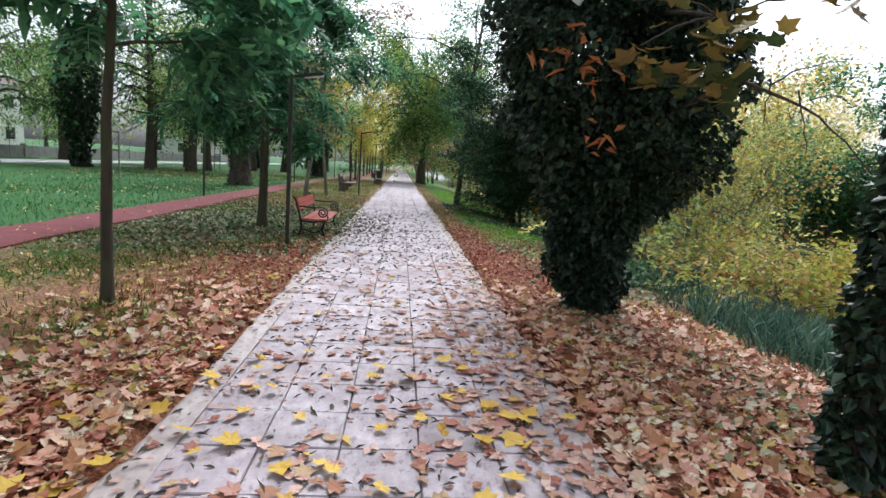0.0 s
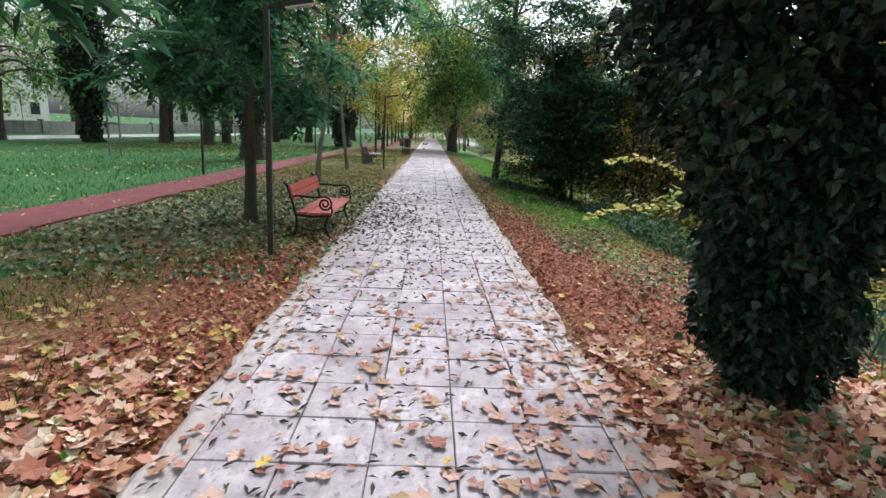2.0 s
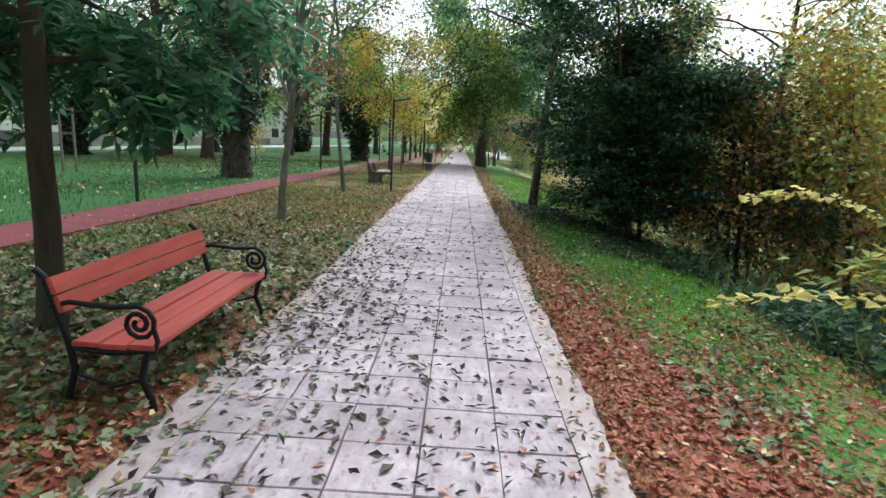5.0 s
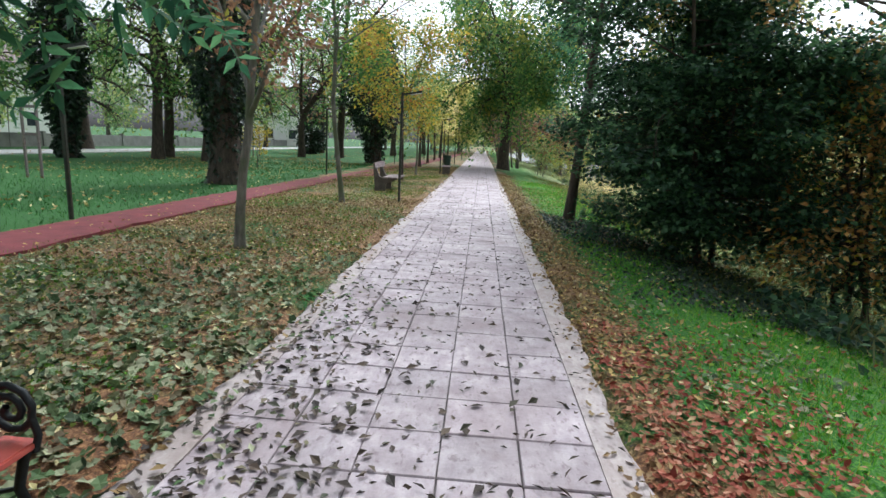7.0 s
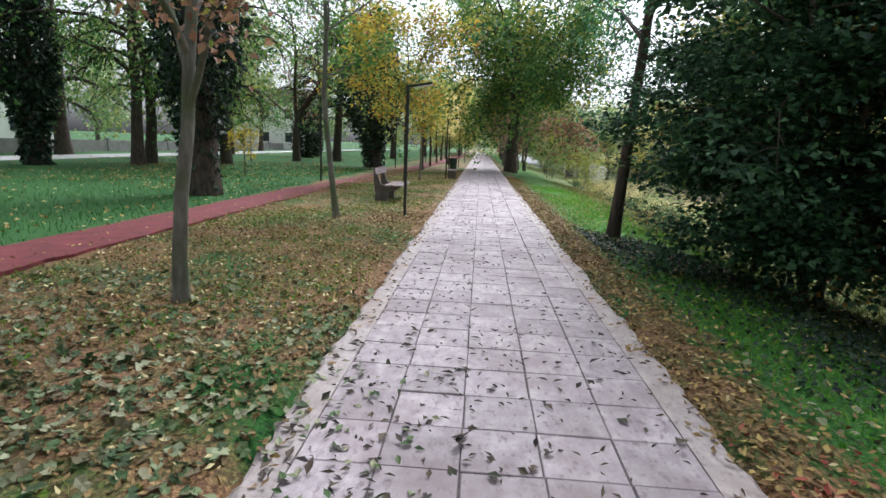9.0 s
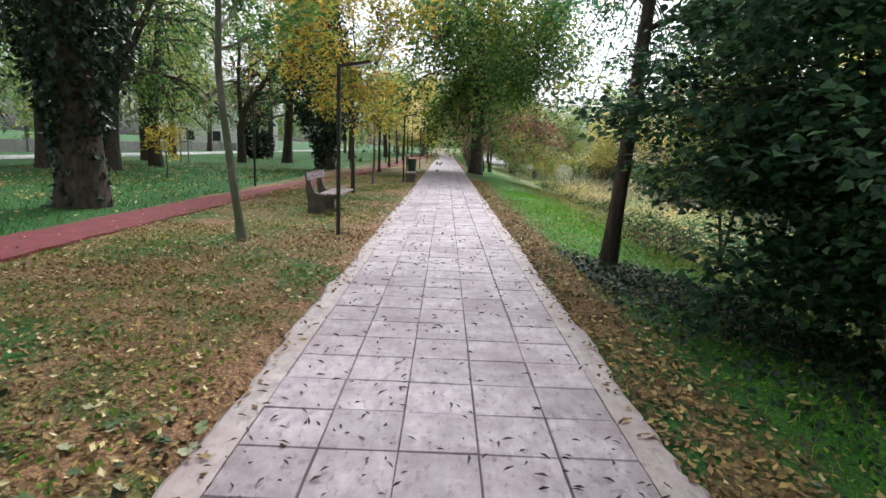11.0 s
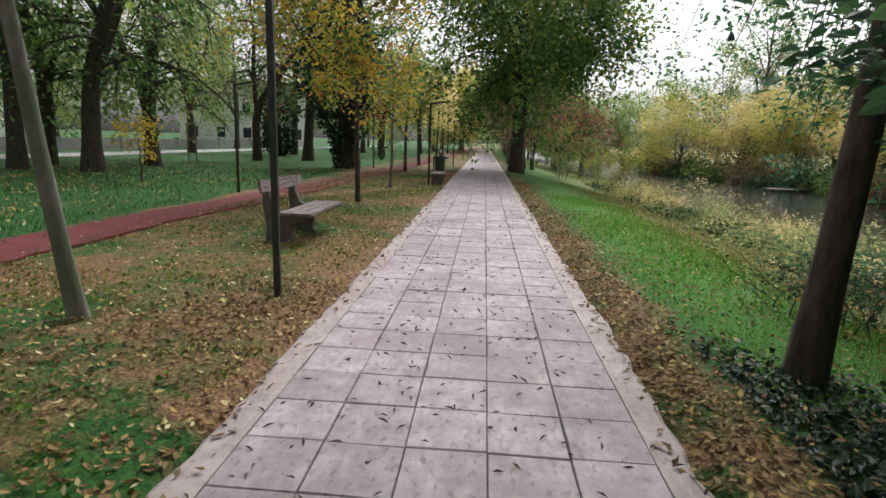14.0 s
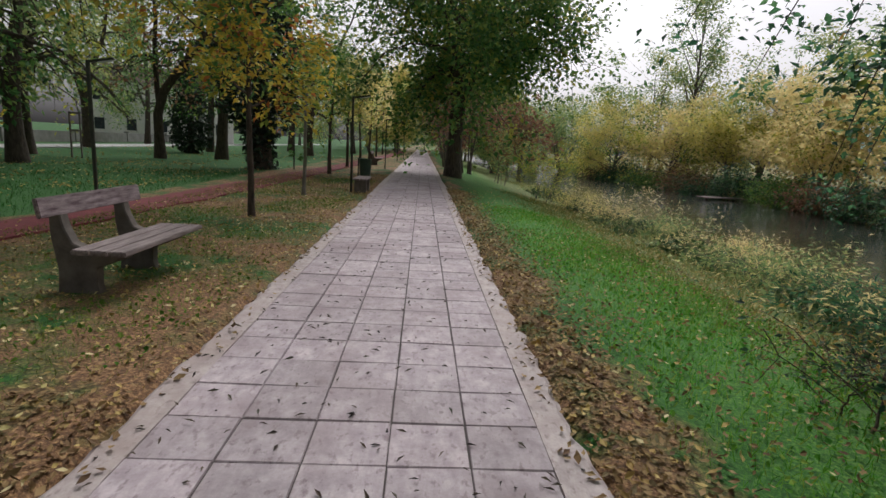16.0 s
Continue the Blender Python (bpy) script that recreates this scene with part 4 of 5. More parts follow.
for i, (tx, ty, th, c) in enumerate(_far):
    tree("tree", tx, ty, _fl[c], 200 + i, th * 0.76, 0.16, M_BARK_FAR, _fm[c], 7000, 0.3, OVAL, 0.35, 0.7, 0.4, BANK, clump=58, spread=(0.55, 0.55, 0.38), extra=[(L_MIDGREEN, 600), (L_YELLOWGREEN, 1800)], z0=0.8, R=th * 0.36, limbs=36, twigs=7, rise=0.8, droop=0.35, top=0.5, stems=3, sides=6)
_r = random.Random(31)
for i in range(15):
    uy = 33 + i * 3.9
    ux = float(np.interp(uy, [33, 60, 92], [23.2, 23.6, 19.0])) + _r.uniform(0, 1.6)
    um, ul = [(L_YEW, "low dark green shrub on the far bank"), (L_RUST, "low rust brown shrub on the far bank"), (L_MIDGREEN, "low green shrub on the far bank"), (L_YEW, "low dark green shrub on the far bank")][i % 4]
    tree("bush", ux, uy, ul, 500 + i, _r.uniform(1.5, 2.8), 0.05, M_BARK_FAR, um, 2200, 0.22, OVAL, 0.3, 0.7, 0.3, "shrubs on the far bank", "bush", z0=0.2, R=1.9, limbs=24, twigs=6, rise=0.7, stems=4, clump=12, spread=0.26, sides=6)
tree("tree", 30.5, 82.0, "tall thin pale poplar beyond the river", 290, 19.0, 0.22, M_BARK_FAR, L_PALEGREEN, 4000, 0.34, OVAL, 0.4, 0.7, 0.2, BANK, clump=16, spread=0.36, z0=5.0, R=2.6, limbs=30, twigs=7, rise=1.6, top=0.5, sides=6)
# pale trees here get their haze from leaf and bark colour alone
END = "trees at the far end of the walk"
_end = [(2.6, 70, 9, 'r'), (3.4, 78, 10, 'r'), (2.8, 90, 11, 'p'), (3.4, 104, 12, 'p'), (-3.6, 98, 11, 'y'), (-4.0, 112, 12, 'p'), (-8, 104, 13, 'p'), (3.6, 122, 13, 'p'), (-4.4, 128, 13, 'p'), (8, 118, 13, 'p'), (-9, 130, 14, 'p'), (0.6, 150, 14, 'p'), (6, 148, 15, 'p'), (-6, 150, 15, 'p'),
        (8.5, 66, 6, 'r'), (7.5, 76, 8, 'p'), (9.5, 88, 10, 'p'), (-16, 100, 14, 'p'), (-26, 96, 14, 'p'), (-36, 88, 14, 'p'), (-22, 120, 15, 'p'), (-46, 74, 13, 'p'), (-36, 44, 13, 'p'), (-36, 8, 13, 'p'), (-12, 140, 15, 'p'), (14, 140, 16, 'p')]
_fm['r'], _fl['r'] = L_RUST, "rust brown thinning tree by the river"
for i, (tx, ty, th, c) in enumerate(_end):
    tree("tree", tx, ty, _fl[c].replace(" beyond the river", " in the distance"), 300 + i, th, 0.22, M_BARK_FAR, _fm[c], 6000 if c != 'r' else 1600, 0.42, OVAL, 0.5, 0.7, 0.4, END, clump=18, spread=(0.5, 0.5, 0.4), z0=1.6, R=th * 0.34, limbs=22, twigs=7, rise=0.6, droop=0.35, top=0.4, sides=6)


# ---- park furniture ----
def street_lamp(x, y, label, side=1):
    """A slim square post with a short arm and a flat lamp head."""
    root = thing("street_lamp", x, y, 0, label, "street lamp", "slim park lamps")
    bm = bmesh.new()
    box(bm, -0.03, 0.03, -0.03, 0.03, -0.1, 2.7, 0.008)
    part("post", bm, M_LAMP, root)
    bm = bmesh.new()
    box(bm, 0.03, 0.5, -0.03, 0.03, 2.64, 2.69, 0.008)
    arm = part("arm", bm, M_LAMP, root)
    arm.matrix_basis = Matrix.Translation((0, 0, 2.665)) @ Matrix.Rotation(radians(-10), 4, 'Y') @ Matrix.Translation((0, 0, -2.665))
    bm = bmesh.new()
    box(bm, 0.2, 0.49, -0.045, 0.045, 2.622, 2.637, 0.005)
    lens = part("lamp_lens", bm, M_LENS, root, "pale flat lamp lens")
    lens.matrix_basis = arm.matrix_basis.copy()
    root.matrix_basis = pose(x, y, 0, 0, 0, 0 if side > 0 else 180)
    return root


for yy in (8.7, 23.4, 36.9, 51.0, 65.0, 79.0):
    street_lamp(-1.75, yy, "slim dark steel park lamp beside the paved path")
for xx, yy in ((-6.35, 18.0), (-6.2, 32.1), (-5.6, 46.2), (-5.1, 60.3)):
    street_lamp(xx, yy, "slim dark steel park lamp beyond the red track")


def sweep(bm, pts, r, sides=6):
    me = tubes("tmp", [(np.array(pts, float), np.full(len(pts), r))], sides)
    bm.from_mesh(me)
    bpy.data.meshes.remove(me)


def spiral(cx, cz, r0, r1, a0, a1, y, n=18):
    return [(cx + (r0 + (r1 - r0) * i / n) * math.cos(a0 + (a1 - a0) * i / n), y, cz + (r0 + (r1 - r0) * i / n) * math.sin(a0 + (a1 - a0) * i / n)) for i in range(n + 1)]


def red_bench(x, y, rz):
    """Cast-iron park bench with scrolled armrests and red slats; it looks along +x, long side along y."""
    root = thing("park_bench", x, y, -0.09, "park bench with red painted slats and black cast-iron scroll arms", "bench", "", rz)
    L = 0.84
    for sgn in (-1, 1):
        yy = sgn * (L - 0.02)
        bm = bmesh.new()
        sweep(bm, [(0.24, yy, 0.0), (0.22, yy, 0.12), (0.17, yy, 0.24), (0.2, yy, 0.36), (0.22, yy, 0.41)], 0.02)
        sweep(bm, [(-0.27, yy, 0.0), (-0.24, yy, 0.14), (-0.2, yy, 0.28), (-0.22, yy, 0.42), (-0.275, yy, 0.62), (-0.325, yy, 0.79), (-0.375, yy, 0.83)], 0.02)
        sweep(bm, [(0.25, yy, 0.41), (0.0, yy, 0.385), (-0.22, yy, 0.40)], 0.018)
        sweep(bm, [(0.17, yy, 0.24), (0.02, yy, 0.19), (-0.2, yy, 0.25)], 0.012)
        part("iron_frame", bm, M_IRON, root)
        bm = bmesh.new()
        sweep(bm, [(-0.31, yy, 0.63), (-0.2, yy, 0.66), (0.0, yy, 0.645), (0.14, yy, 0.655)] + spiral(0.17, 0.56, 0.1, 0.02, math.pi / 2, -3.2 * math.pi, yy), 0.015)
        sweep(bm, [(0.25, yy, 0.40), (0.27, yy, 0.47), (0.25, yy, 0.54)], 0.014)
        part("armrest", bm, M_IRON, root, "black scrolled cast-iron armrest")
    for i in range(3):
        bm = bmesh.new()
        x0 = -0.2 + i * 0.155
        z0 = 0.408 + 0.006 * abs(i - 1.0)
        box(bm, x0, x0 + 0.15, -L, L, z0, z0 + 0.03, 0.006)
        part("seat_slat", bm, M_REDWOOD, root)
    for i in range(2):
        bm = bmesh.new()
        box(bm, -0.014, 0.014, -L, L, -0.048, 0.048, 0.006)
        s = part("back_slat", bm, M_REDWOOD, root)
        s.matrix_basis = pose(-0.255 - 0.03 * i, 0, 0.645 + 0.1 * i, 0, -17, 0)
    return root


red_bench(-1.53, 10.66, 0)


def concrete_bench(x, y, label, rz=0):
    """Two concrete supports with a plank seat and a plank back; it looks along +x."""
    root = thing("park_bench", x, y, 0, label, "bench", "old concrete benches", rz)
    prof = [(-0.29, -0.06), (0.1, -0.06), (0.06, 0.08), (0.07, 0.23), (0.34, 0.34), (0.36, 0.40), (0.0, 0.395), (-0.13, 0.45), (-0.2, 0.6), (-0.245, 0.84), (-0.325, 0.84), (-0.315, 0.5), (-0.27, 0.2)]
    for yy in (-0.5, 0.5):
        bm = bmesh.new()
        a = [bm.verts.new((px_, yy - 0.06, pz)) for px_, pz in prof]
        b = [bm.verts.new((px_, yy + 0.06, pz)) for px_, pz in prof]
        bm.faces.new(a)
        bm.faces.new(b[::-1])
        for i in range(len(prof)):
            j = (i + 1) % len(prof)
            bm.faces.new((a[j], a[i], b[i], b[j]))
        bmesh.ops.recalc_face_normals(bm, faces=bm.faces)
        bmesh.ops.bevel(bm, geom=list(bm.edges), offset=0.012, segments=1, affect='EDGES')
        part("concrete_support", bm, M_CONCRETE, root, "rough grey concrete support")
    for x0 in (0.0, 0.155, 0.31):
        bm = bmesh.new()
        box(bm, x0, x0 + 0.145, -0.8, 0.8, 0.4, 0.445, 0.008)
        part("seat_plank", bm, M_OLDWOOD, root)
    bm = bmesh.new()
    box(bm, -0.02, 0.02, -0.8, 0.8, -0.085, 0.085, 0.008)
    s = part("back_plank", bm, M_PEELED, root, "back plank with peeling purple-brown paint")
    s.matrix_basis = pose(-0.245, 0, 0.78, 0, -10, 0)
    return root


concrete_bench(-2.62, 26.45, "old concrete bench with weathered planks and peeling back board", 0)
concrete_bench(-2.7, 56.0, "old concrete bench with weathered planks, far along the path", 0)


def litter_bin(x, y):
    root = thing("litter_bin", x, y, 0, "dark green metal litter bin on a post beside the path", "litter bin")
    bm = bmesh.new()
    bmesh.ops.create_cone(bm, cap_ends=False, segments=20, radius1=0.17, radius2=0.2, depth=0.52, matrix=Matrix.Translation((0, 0, 0.66)))
    bmesh.ops.create_circle(bm, cap_ends=True, segments=20, radius=0.17, matrix=Matrix.Translation((0, 0, 0.42)))
    bmesh.ops.solidify(bm, geom=list(bm.faces), thickness=0.008)
    part("bin_body", bm, M_BIN, root)
    bm = bmesh.new()
    sweep(bm, [(0.2 * math.cos(a), 0.2 * math.sin(a), 0.92) for a in np.linspace(0, 2 * math.pi, 25)], 0.012)
    part("rim", bm, M_BIN, root)
    bm = bmesh.new()
    box(bm, -0.24, -0.2, -0.02, 0.02, -0.05, 0.95, 0.004)
    part("post", bm, M_LAMP, root)
    return root


litter_bin(-1.5, 38.3)


def small_bench(x, y):
    root = thing("low_bench", x, y, 0, "low backless bench of weathered planks on concrete blocks", "bench")
    for yy in (-0.45, 0.45):
        bm = bmesh.new()
        box(bm, -0.17, 0.17, yy - 0.07, yy + 0.07, -0.05, 0.36, 0.01)
        part("concrete_block", bm, M_CONCRETE, root)
    for x0 in (-0.2, 0.01):
        bm = bmesh.new()
        box(bm, x0, x0 + 0.19, -0.7, 0.7, 0.36, 0.41, 0.008)
        part("plank", bm, M_OLDWOOD, root)
    return root


small_bench(-1.46, 37.2)


def stake_frame(x, y):
    root = thing("tree_stake_frame", x, y, 0, "wooden stake frame round a sapling on the lawn", "tree stake")
    for dx in (-0.22, 0.22):
        bm = bmesh.new()
        box(bm, dx - 0.03, dx + 0.03, -0.03, 0.03, -0.1, 2.0, 0.006)
        part("stake", bm, M_OLDWOOD, root)
    for zz in (1.2, 1.95):
        bm = bmesh.new()
        box(bm, -0.25, 0.25, 0.031, 0.055, zz - 0.04, zz + 0.04, 0.005)
        part("crossbar", bm, M_OLDWOOD, root)
    return root


stake_frame(-15.2, 46.0)
stake_frame(-12.2, 24.0)


def house(x, y, rz, w, d, h, storeys, cols, label):
    root = thing("house", x, y, 0, label, "house", "houses behind the park", rz)
    bm = bmesh.new()
    box(bm, -w / 2, w / 2, -d / 2, d / 2, -0.3, h)
    part("wall", bm, M_PLASTER, root)
    bm = bmesh.new()
    v = [bm.verts.new(p) for p in ((-w / 2 - 0.5, -d / 2 - 0.5, h), (w / 2 + 0.5, -d / 2 - 0.5, h), (w / 2 + 0.5, d / 2 + 0.5, h), (-w / 2 - 0.5, d / 2 + 0.5, h), (-w / 2 + 2, 0, h + 2.4), (w / 2 - 2, 0, h + 2.4))]
    for f in ((0, 1, 5, 4), (2, 3, 4, 5), (1, 2, 5), (3, 0, 4), (3, 2, 1, 0)):
        bm.faces.new([v[i] for i in f])
    part("roof", bm, M_ROOF, root)
    for s in range(storeys):
        for c in range(cols):
            cx, cz = -w / 2 + (c + 0.5) * w / cols, (s + 0.5) * h / storeys + 0.1
            bm = bmesh.new()
            box(bm, cx - 0.6, cx + 0.6, -d / 2 - 0.05, -d / 2 + 0.02, cz - 0.75, cz + 0.75, 0.02)
            win = part("window", bm, M_PLASTER, root)
            bm = bmesh.new()
            box(bm, cx - 0.5, cx + 0.5, -d / 2 - 0.056, -d / 2 - 0.04, cz - 0.65, cz + 0.65)
            part("pane", bm, M_GLASS, win)
    return root


house(-33, 92, 25, 16, 9, 6.5, 2, 5, "two-storey white plastered house behind the park trees")
house(-50, 58, 70, 18, 9, 7.0, 2, 6, "two-storey white plastered house behind the park trees")
house(-52, 24, 85, 16, 9, 6.5, 2, 5, "two-storey white plastered house behind the park trees")


def garden_wall():
    root = thing("garden_wall", -29, 0, 0, "low grey masonry wall along the road behind the lawn", "wall", kind="structure")
    for i in range(14):
        bm = bmesh.new()
        box(bm, -0.12, 0.12, -20 + i * 8 + 0.1, -20 + i * 8 + 7.9, -0.2, 0.85, 0.02)
        part("wall_panel", bm, M_WALLGREY, root)
        bm = bmesh.new()
        box(bm, -0.18, 0.18, -20 + i * 8 - 0.15, -20 + i * 8 + 0.099, -0.2, 1.0, 0.02)
        part("wall_pier", bm, M_WALLGREY, root)
    return root


garden_wall()


def landing(x, y):
    """A small landing stage of planks on short posts at the far water's edge."""
    root = thing("landing_stage", x, y, -1.32, "low plank landing stage at the far water's edge", "landing stage", rz=12)
    for dx in (-1.2, 1.2):
        bm = bmesh.new()
        box(bm, dx - 0.07, dx + 0.07, -0.07, 0.07, -1.0, 0.14, 0.01)
        part("post", bm, M_BARK_DARK, root)
    for k in range(8):
        bm = bmesh.new()
        box(bm, -1.6 + k * 0.4, -1.22 + k * 0.4, -0.7, 0.7, 0.14, 0.2, 0.008)
        part("plank", bm, M_OLDWOOD, root)
    return root


landing(22.6, 60.0)
ROW_PITCH = 0.3945


# ---- grass, fallen leaves, sedge: what nobody could count ----
def field(rng, n, x0, x1, y0, y1, keep=None, lift=0.0):
    """Points strewn over a stretch of ground; keep: the share that stays at (x, y)."""
    x, y = rng.uniform(x0, x1, n), rng.uniform(y0, y1, n)
    if keep is not None:
        k = rng.uniform(0, 1, n) < keep(x, y)
        x, y = x[k], y[k]
    z = np.where(np.abs(x) < 1.21, 0.0, ground_height(x, y)) + lift + rng.uniform(0, 0.012, len(x))
    z = np.where(np.abs(x - track_centre(y)) < 0.56, np.maximum(z, 0.03), z)
    return np.column_stack([x, y, z])


def patchy(x, y, s=0.9, seed=0.0):
    """A smooth uneven cover between 0 and 1."""
    return np.clip(0.5 + 0.35 * np.sin(s * x * 1.3 + seed) * np.cos(s * y * 0.9 + 2 * seed) + 0.3 * np.sin(s * 2.3 * x - s * 1.7 * y + seed) + 0.15 * np.sin(s * 5.1 * y + 3.0 * x), 0, 1)


def stuff(name, me, mat_, label, category):
    return tagged(part(name, me, mat_), label, category, kind="stuff")


g = np.random.default_rng(77)
# fallen leaves
bell = lambda v, c, w: np.exp(-((v - c) / w) ** 2)
F_PINK = leaf_material("fallen_faded_pink_leaves", [srgb(150, 98, 82), srgb(188, 136, 114), srgb(208, 168, 148), srgb(156, 106, 80)], 0.7, 0.05, lift=2.0)
F_STRAW = leaf_material("fallen_straw_leaves", [srgb(140, 112, 66), srgb(176, 148, 86), srgb(198, 174, 106), srgb(120, 100, 60)], 0.7, 0.05, lift=1.2)


F_PATH = leaf_material("trodden_faded_leaves", [srgb(150, 98, 86), srgb(180, 142, 128), srgb(200, 168, 156), srgb(142, 84, 68), srgb(176, 150, 118)], 0.75, 0.03, lift=1.3)


def leaves(n, x0, x1, y0, y1, keep, size, template, mat_, label, tilt=0.35, lift=0.012):
    P = field(g, n, x0, x1, y0, y1, keep, lift)
    return stuff("fallen_leaves", scatter("fallen_leaves", g, P, size, template, tilt), mat_, label, "fallen leaves")


leaves(10000, -4.6, -1.27, -1.0, 6.0, lambda x, y: np.clip(1.1 * bell(x, -1.4, 0.55 + 0.55 * patchy(x, y, 1.0, 0.9)) * smooth(7.5, 3.5, y), 0, 1), 0.085, CRUMPLE, F_PINK, "faded pink-brown maple leaves strewn over the verge")
leaves(17000, -3.6, -1.27, 1.0, 10.5, lambda x, y: np.clip(1.2 * bell(x, -1.45, 0.5 + 0.35 * patchy(x, y, 1.2)) * smooth(10.8, 8.5, y), 0, 1), 0.058, SHRED, F_RED, "fine red-brown leaf litter along the path")
leaves(12000, 1.2, 5.4, -1.0, 6.5, lambda x, y: np.clip(smooth(0.8, 1.4, x) * smooth(5.5, 2.5, x) * smooth(7.5, 4.0, y), 0, 1), 0.088, CRUMPLE, F_PINK, "faded pink-brown maple leaves thick on the river-side verge")
leaves(23000, 1.23, 4.4, 0.5, 14.5, lambda x, y: np.clip(1.3 * bell(x, 1.55, 0.7 + 0.5 * smooth(9, 4, y)) * smooth(16, 10, y) + 0.5 * patchy(x, y, 1.1) * smooth(13, 8, y), 0, 1), 0.055, SHRED, F_RED, "fine red-brown leaf litter along the river-side verge")
leaves(12000, 1.15, 2.6, 10.0, 40.0, lambda x, y: np.clip(1.2 * bell(x, 1.45, 0.3 + 0.15 * patchy(x, y, 0.9)), 0, 1), 0.055, SHRED, F_BROWN, "brown leaves in a strip beside the paving")
leaves(5000, 1.2, 2.4, 13.0, 40.0, lambda x, y: bell(x, 1.45, 0.4), 0.06, SHRED, F_STRAW, "straw-coloured leaves beside the paving")
leaves(3600, -1.15, 1.2, 0.3, 8.5, lambda x, y: np.clip(0.06 + 0.7 * smooth(0.2, 1.1, x) * smooth(9, 4, y) + 0.16 * patchy(x, y, 1.7, 2.2), 0, 1), 0.075, CRUMPLE, F_PATH, "faded leaves lying on the paving", 0.09, 0.004)
leaves(2300, -1.2, 1.2, 1.0, 10.5, lambda x, y: np.clip(0.18 + 0.6 * smooth(0.3, 1.2, x) + 0.5 * patchy(x, y, 1.6) ** 2 - 0.1, 0, 1) * smooth(11, 7.5, y), 0.058, SHRED, F_PATH, "dull red-brown leaves strewn on the paving", 0.12, 0.004)
leaves(2700, -1.2, 1.2, 1.5, 12.0, lambda x, y: 0.25 + 0.6 * patchy(x, y, 1.3, 1.0), 0.075, LANCE, F_DARK, "narrow dry leaflets on the paving", 0.3, 0.005)
F_TAN = leaf_material("fallen_tan_maple_leaves", [srgb(190, 142, 122), srgb(210, 176, 158), srgb(168, 106, 84), srgb(196, 150, 106), srgb(132, 80, 64)], 0.65, 0.08, lift=1.35)
leaves(2600, 1.1, 4.8, 0.6, 6.5, lambda x, y: np.clip(smooth(0.9, 1.5, x) * smooth(4.9, 3.0, x) * (0.4 + 0.8 * patchy(x, y, 1.5, 0.6)), 0, 1), 0.1, MAPLE, F_TAN, "whole tan and pink maple leaves on the river-side verge", 0.4, 0.03)
leaves(1100, -3.6, -1.2, 0.6, 6.0, lambda x, y: np.clip(bell(x, -1.5, 0.9) * (0.4 + 0.8 * patchy(x, y, 1.5, 0.6)), 0, 1), 0.1, MAPLE, F_TAN, "whole tan and pink maple leaves along the path", 0.4, 0.03)
leaves(420, -1.1, 1.2, 1.2, 6.0, lambda x, y: 0.25 + 0.75 * smooth(-0.2, 1.1, x), 0.1, MAPLE, F_PATH, "whole faded maple leaves lying on the paving", 0.08, 0.005)
leaves(90, -2.2, 2.8, 1.0, 5.0, lambda x, y: smooth(5.4, 2.0, y), 0.115, MAPLE, F_YELLOW, "large yellow maple leaves lying on path and verge", 0.2, 0.022)
leaves(60, -2.4, 3.0, 1.0, 4.0, None, 0.115, MAPLE, F_YELLOW, "large yellow maple leaves lying on path and verge", 0.2, 0.02)
leaves(80, -4.5, 4.0, 2.0, 9.0, None, 0.08, CRUMPLE, F_YELLOW, "single yellow leaves among the litter", 0.3, 0.02)
leaves(3000, -1.2, 1.0, 8.5, 16.5, lambda x, y: np.clip(1.3 * bell(x, -0.75, 0.55) * bell(y, 12.4, 1.7) + 0.08, 0, 1), 0.075, OVAL, F_DARK, "dark leaflets drifted over the paving", 0.35, 0.006)
leaves(900, -1.2, 0.6, 9.0, 15.5, lambda x, y: bell(x, -1.0, 0.5), 0.062, OVAL, F_GREEN, "grey-green leaflets on the edge of the paving", 0.3, 0.008)
leaves(3600, -1.2, 1.2, 11.0, 36.0, lambda x, y: 0.25 + 0.7 * patchy(x, y, 1.0, 2.0) * smooth(30, 14, y), 0.06, LANCE, F_DARK, "few dark dry leaflets on the paving", 0.3, 0.005)
leaves(17000, -5.0, -1.15, 7.5, 17.5, lambda x, y: np.clip(0.15 + 1.1 * bell(y, 11.8, 2.7) * bell(x, -2.9, 1.9) * (0.55 + 0.6 * patchy(x, y, 1.4)), 0, 1), 0.078, CRUMPLE, F_GREEN, "grey-green leaves lying thick under a tree", 0.45, 0.014)
leaves(32000, -5.0, -1.25, 6.0, 24.0, lambda x, y: np.clip(0.3 + 0.7 * patchy(x, y, 0.9, 3.0), 0, 1) * (0.3 + 0.7 * smooth(12.5, 15.5, y)), 0.05, SHRED, F_BROWN, "small brown leaves in the verge grass", 0.45)
leaves(13000, -5.0, -1.2, 16.0, 46.0, lambda x, y: np.clip(0.2 + 0.5 * bell(x, -1.5, 0.5) + 0.6 * patchy(x, y, 0.9, 3.0), 0, 1), 0.047, SHRED, F_STRAW, "straw-coloured leaves in the verge grass", 0.4)
leaves(11000, -5.0, -1.2, 15.0, 46.0, lambda x, y: np.clip(0.1 + 0.6 * bell(x, -1.5, 0.5) + 0.6 * patchy(x, y, 0.9, 3.6), 0, 1), 0.047, SHRED, F_BROWN, "brown leaves in the verge grass", 0.4)
leaves(7000, -24.0, -6.2, 4.0, 70.0, lambda x, y: patchy(x, y, 0.35, 1.0) ** 2, 0.11, SHRED, F_STRAW, "brown and yellow leaves scattered over the lawn", 0.4, 0.04)
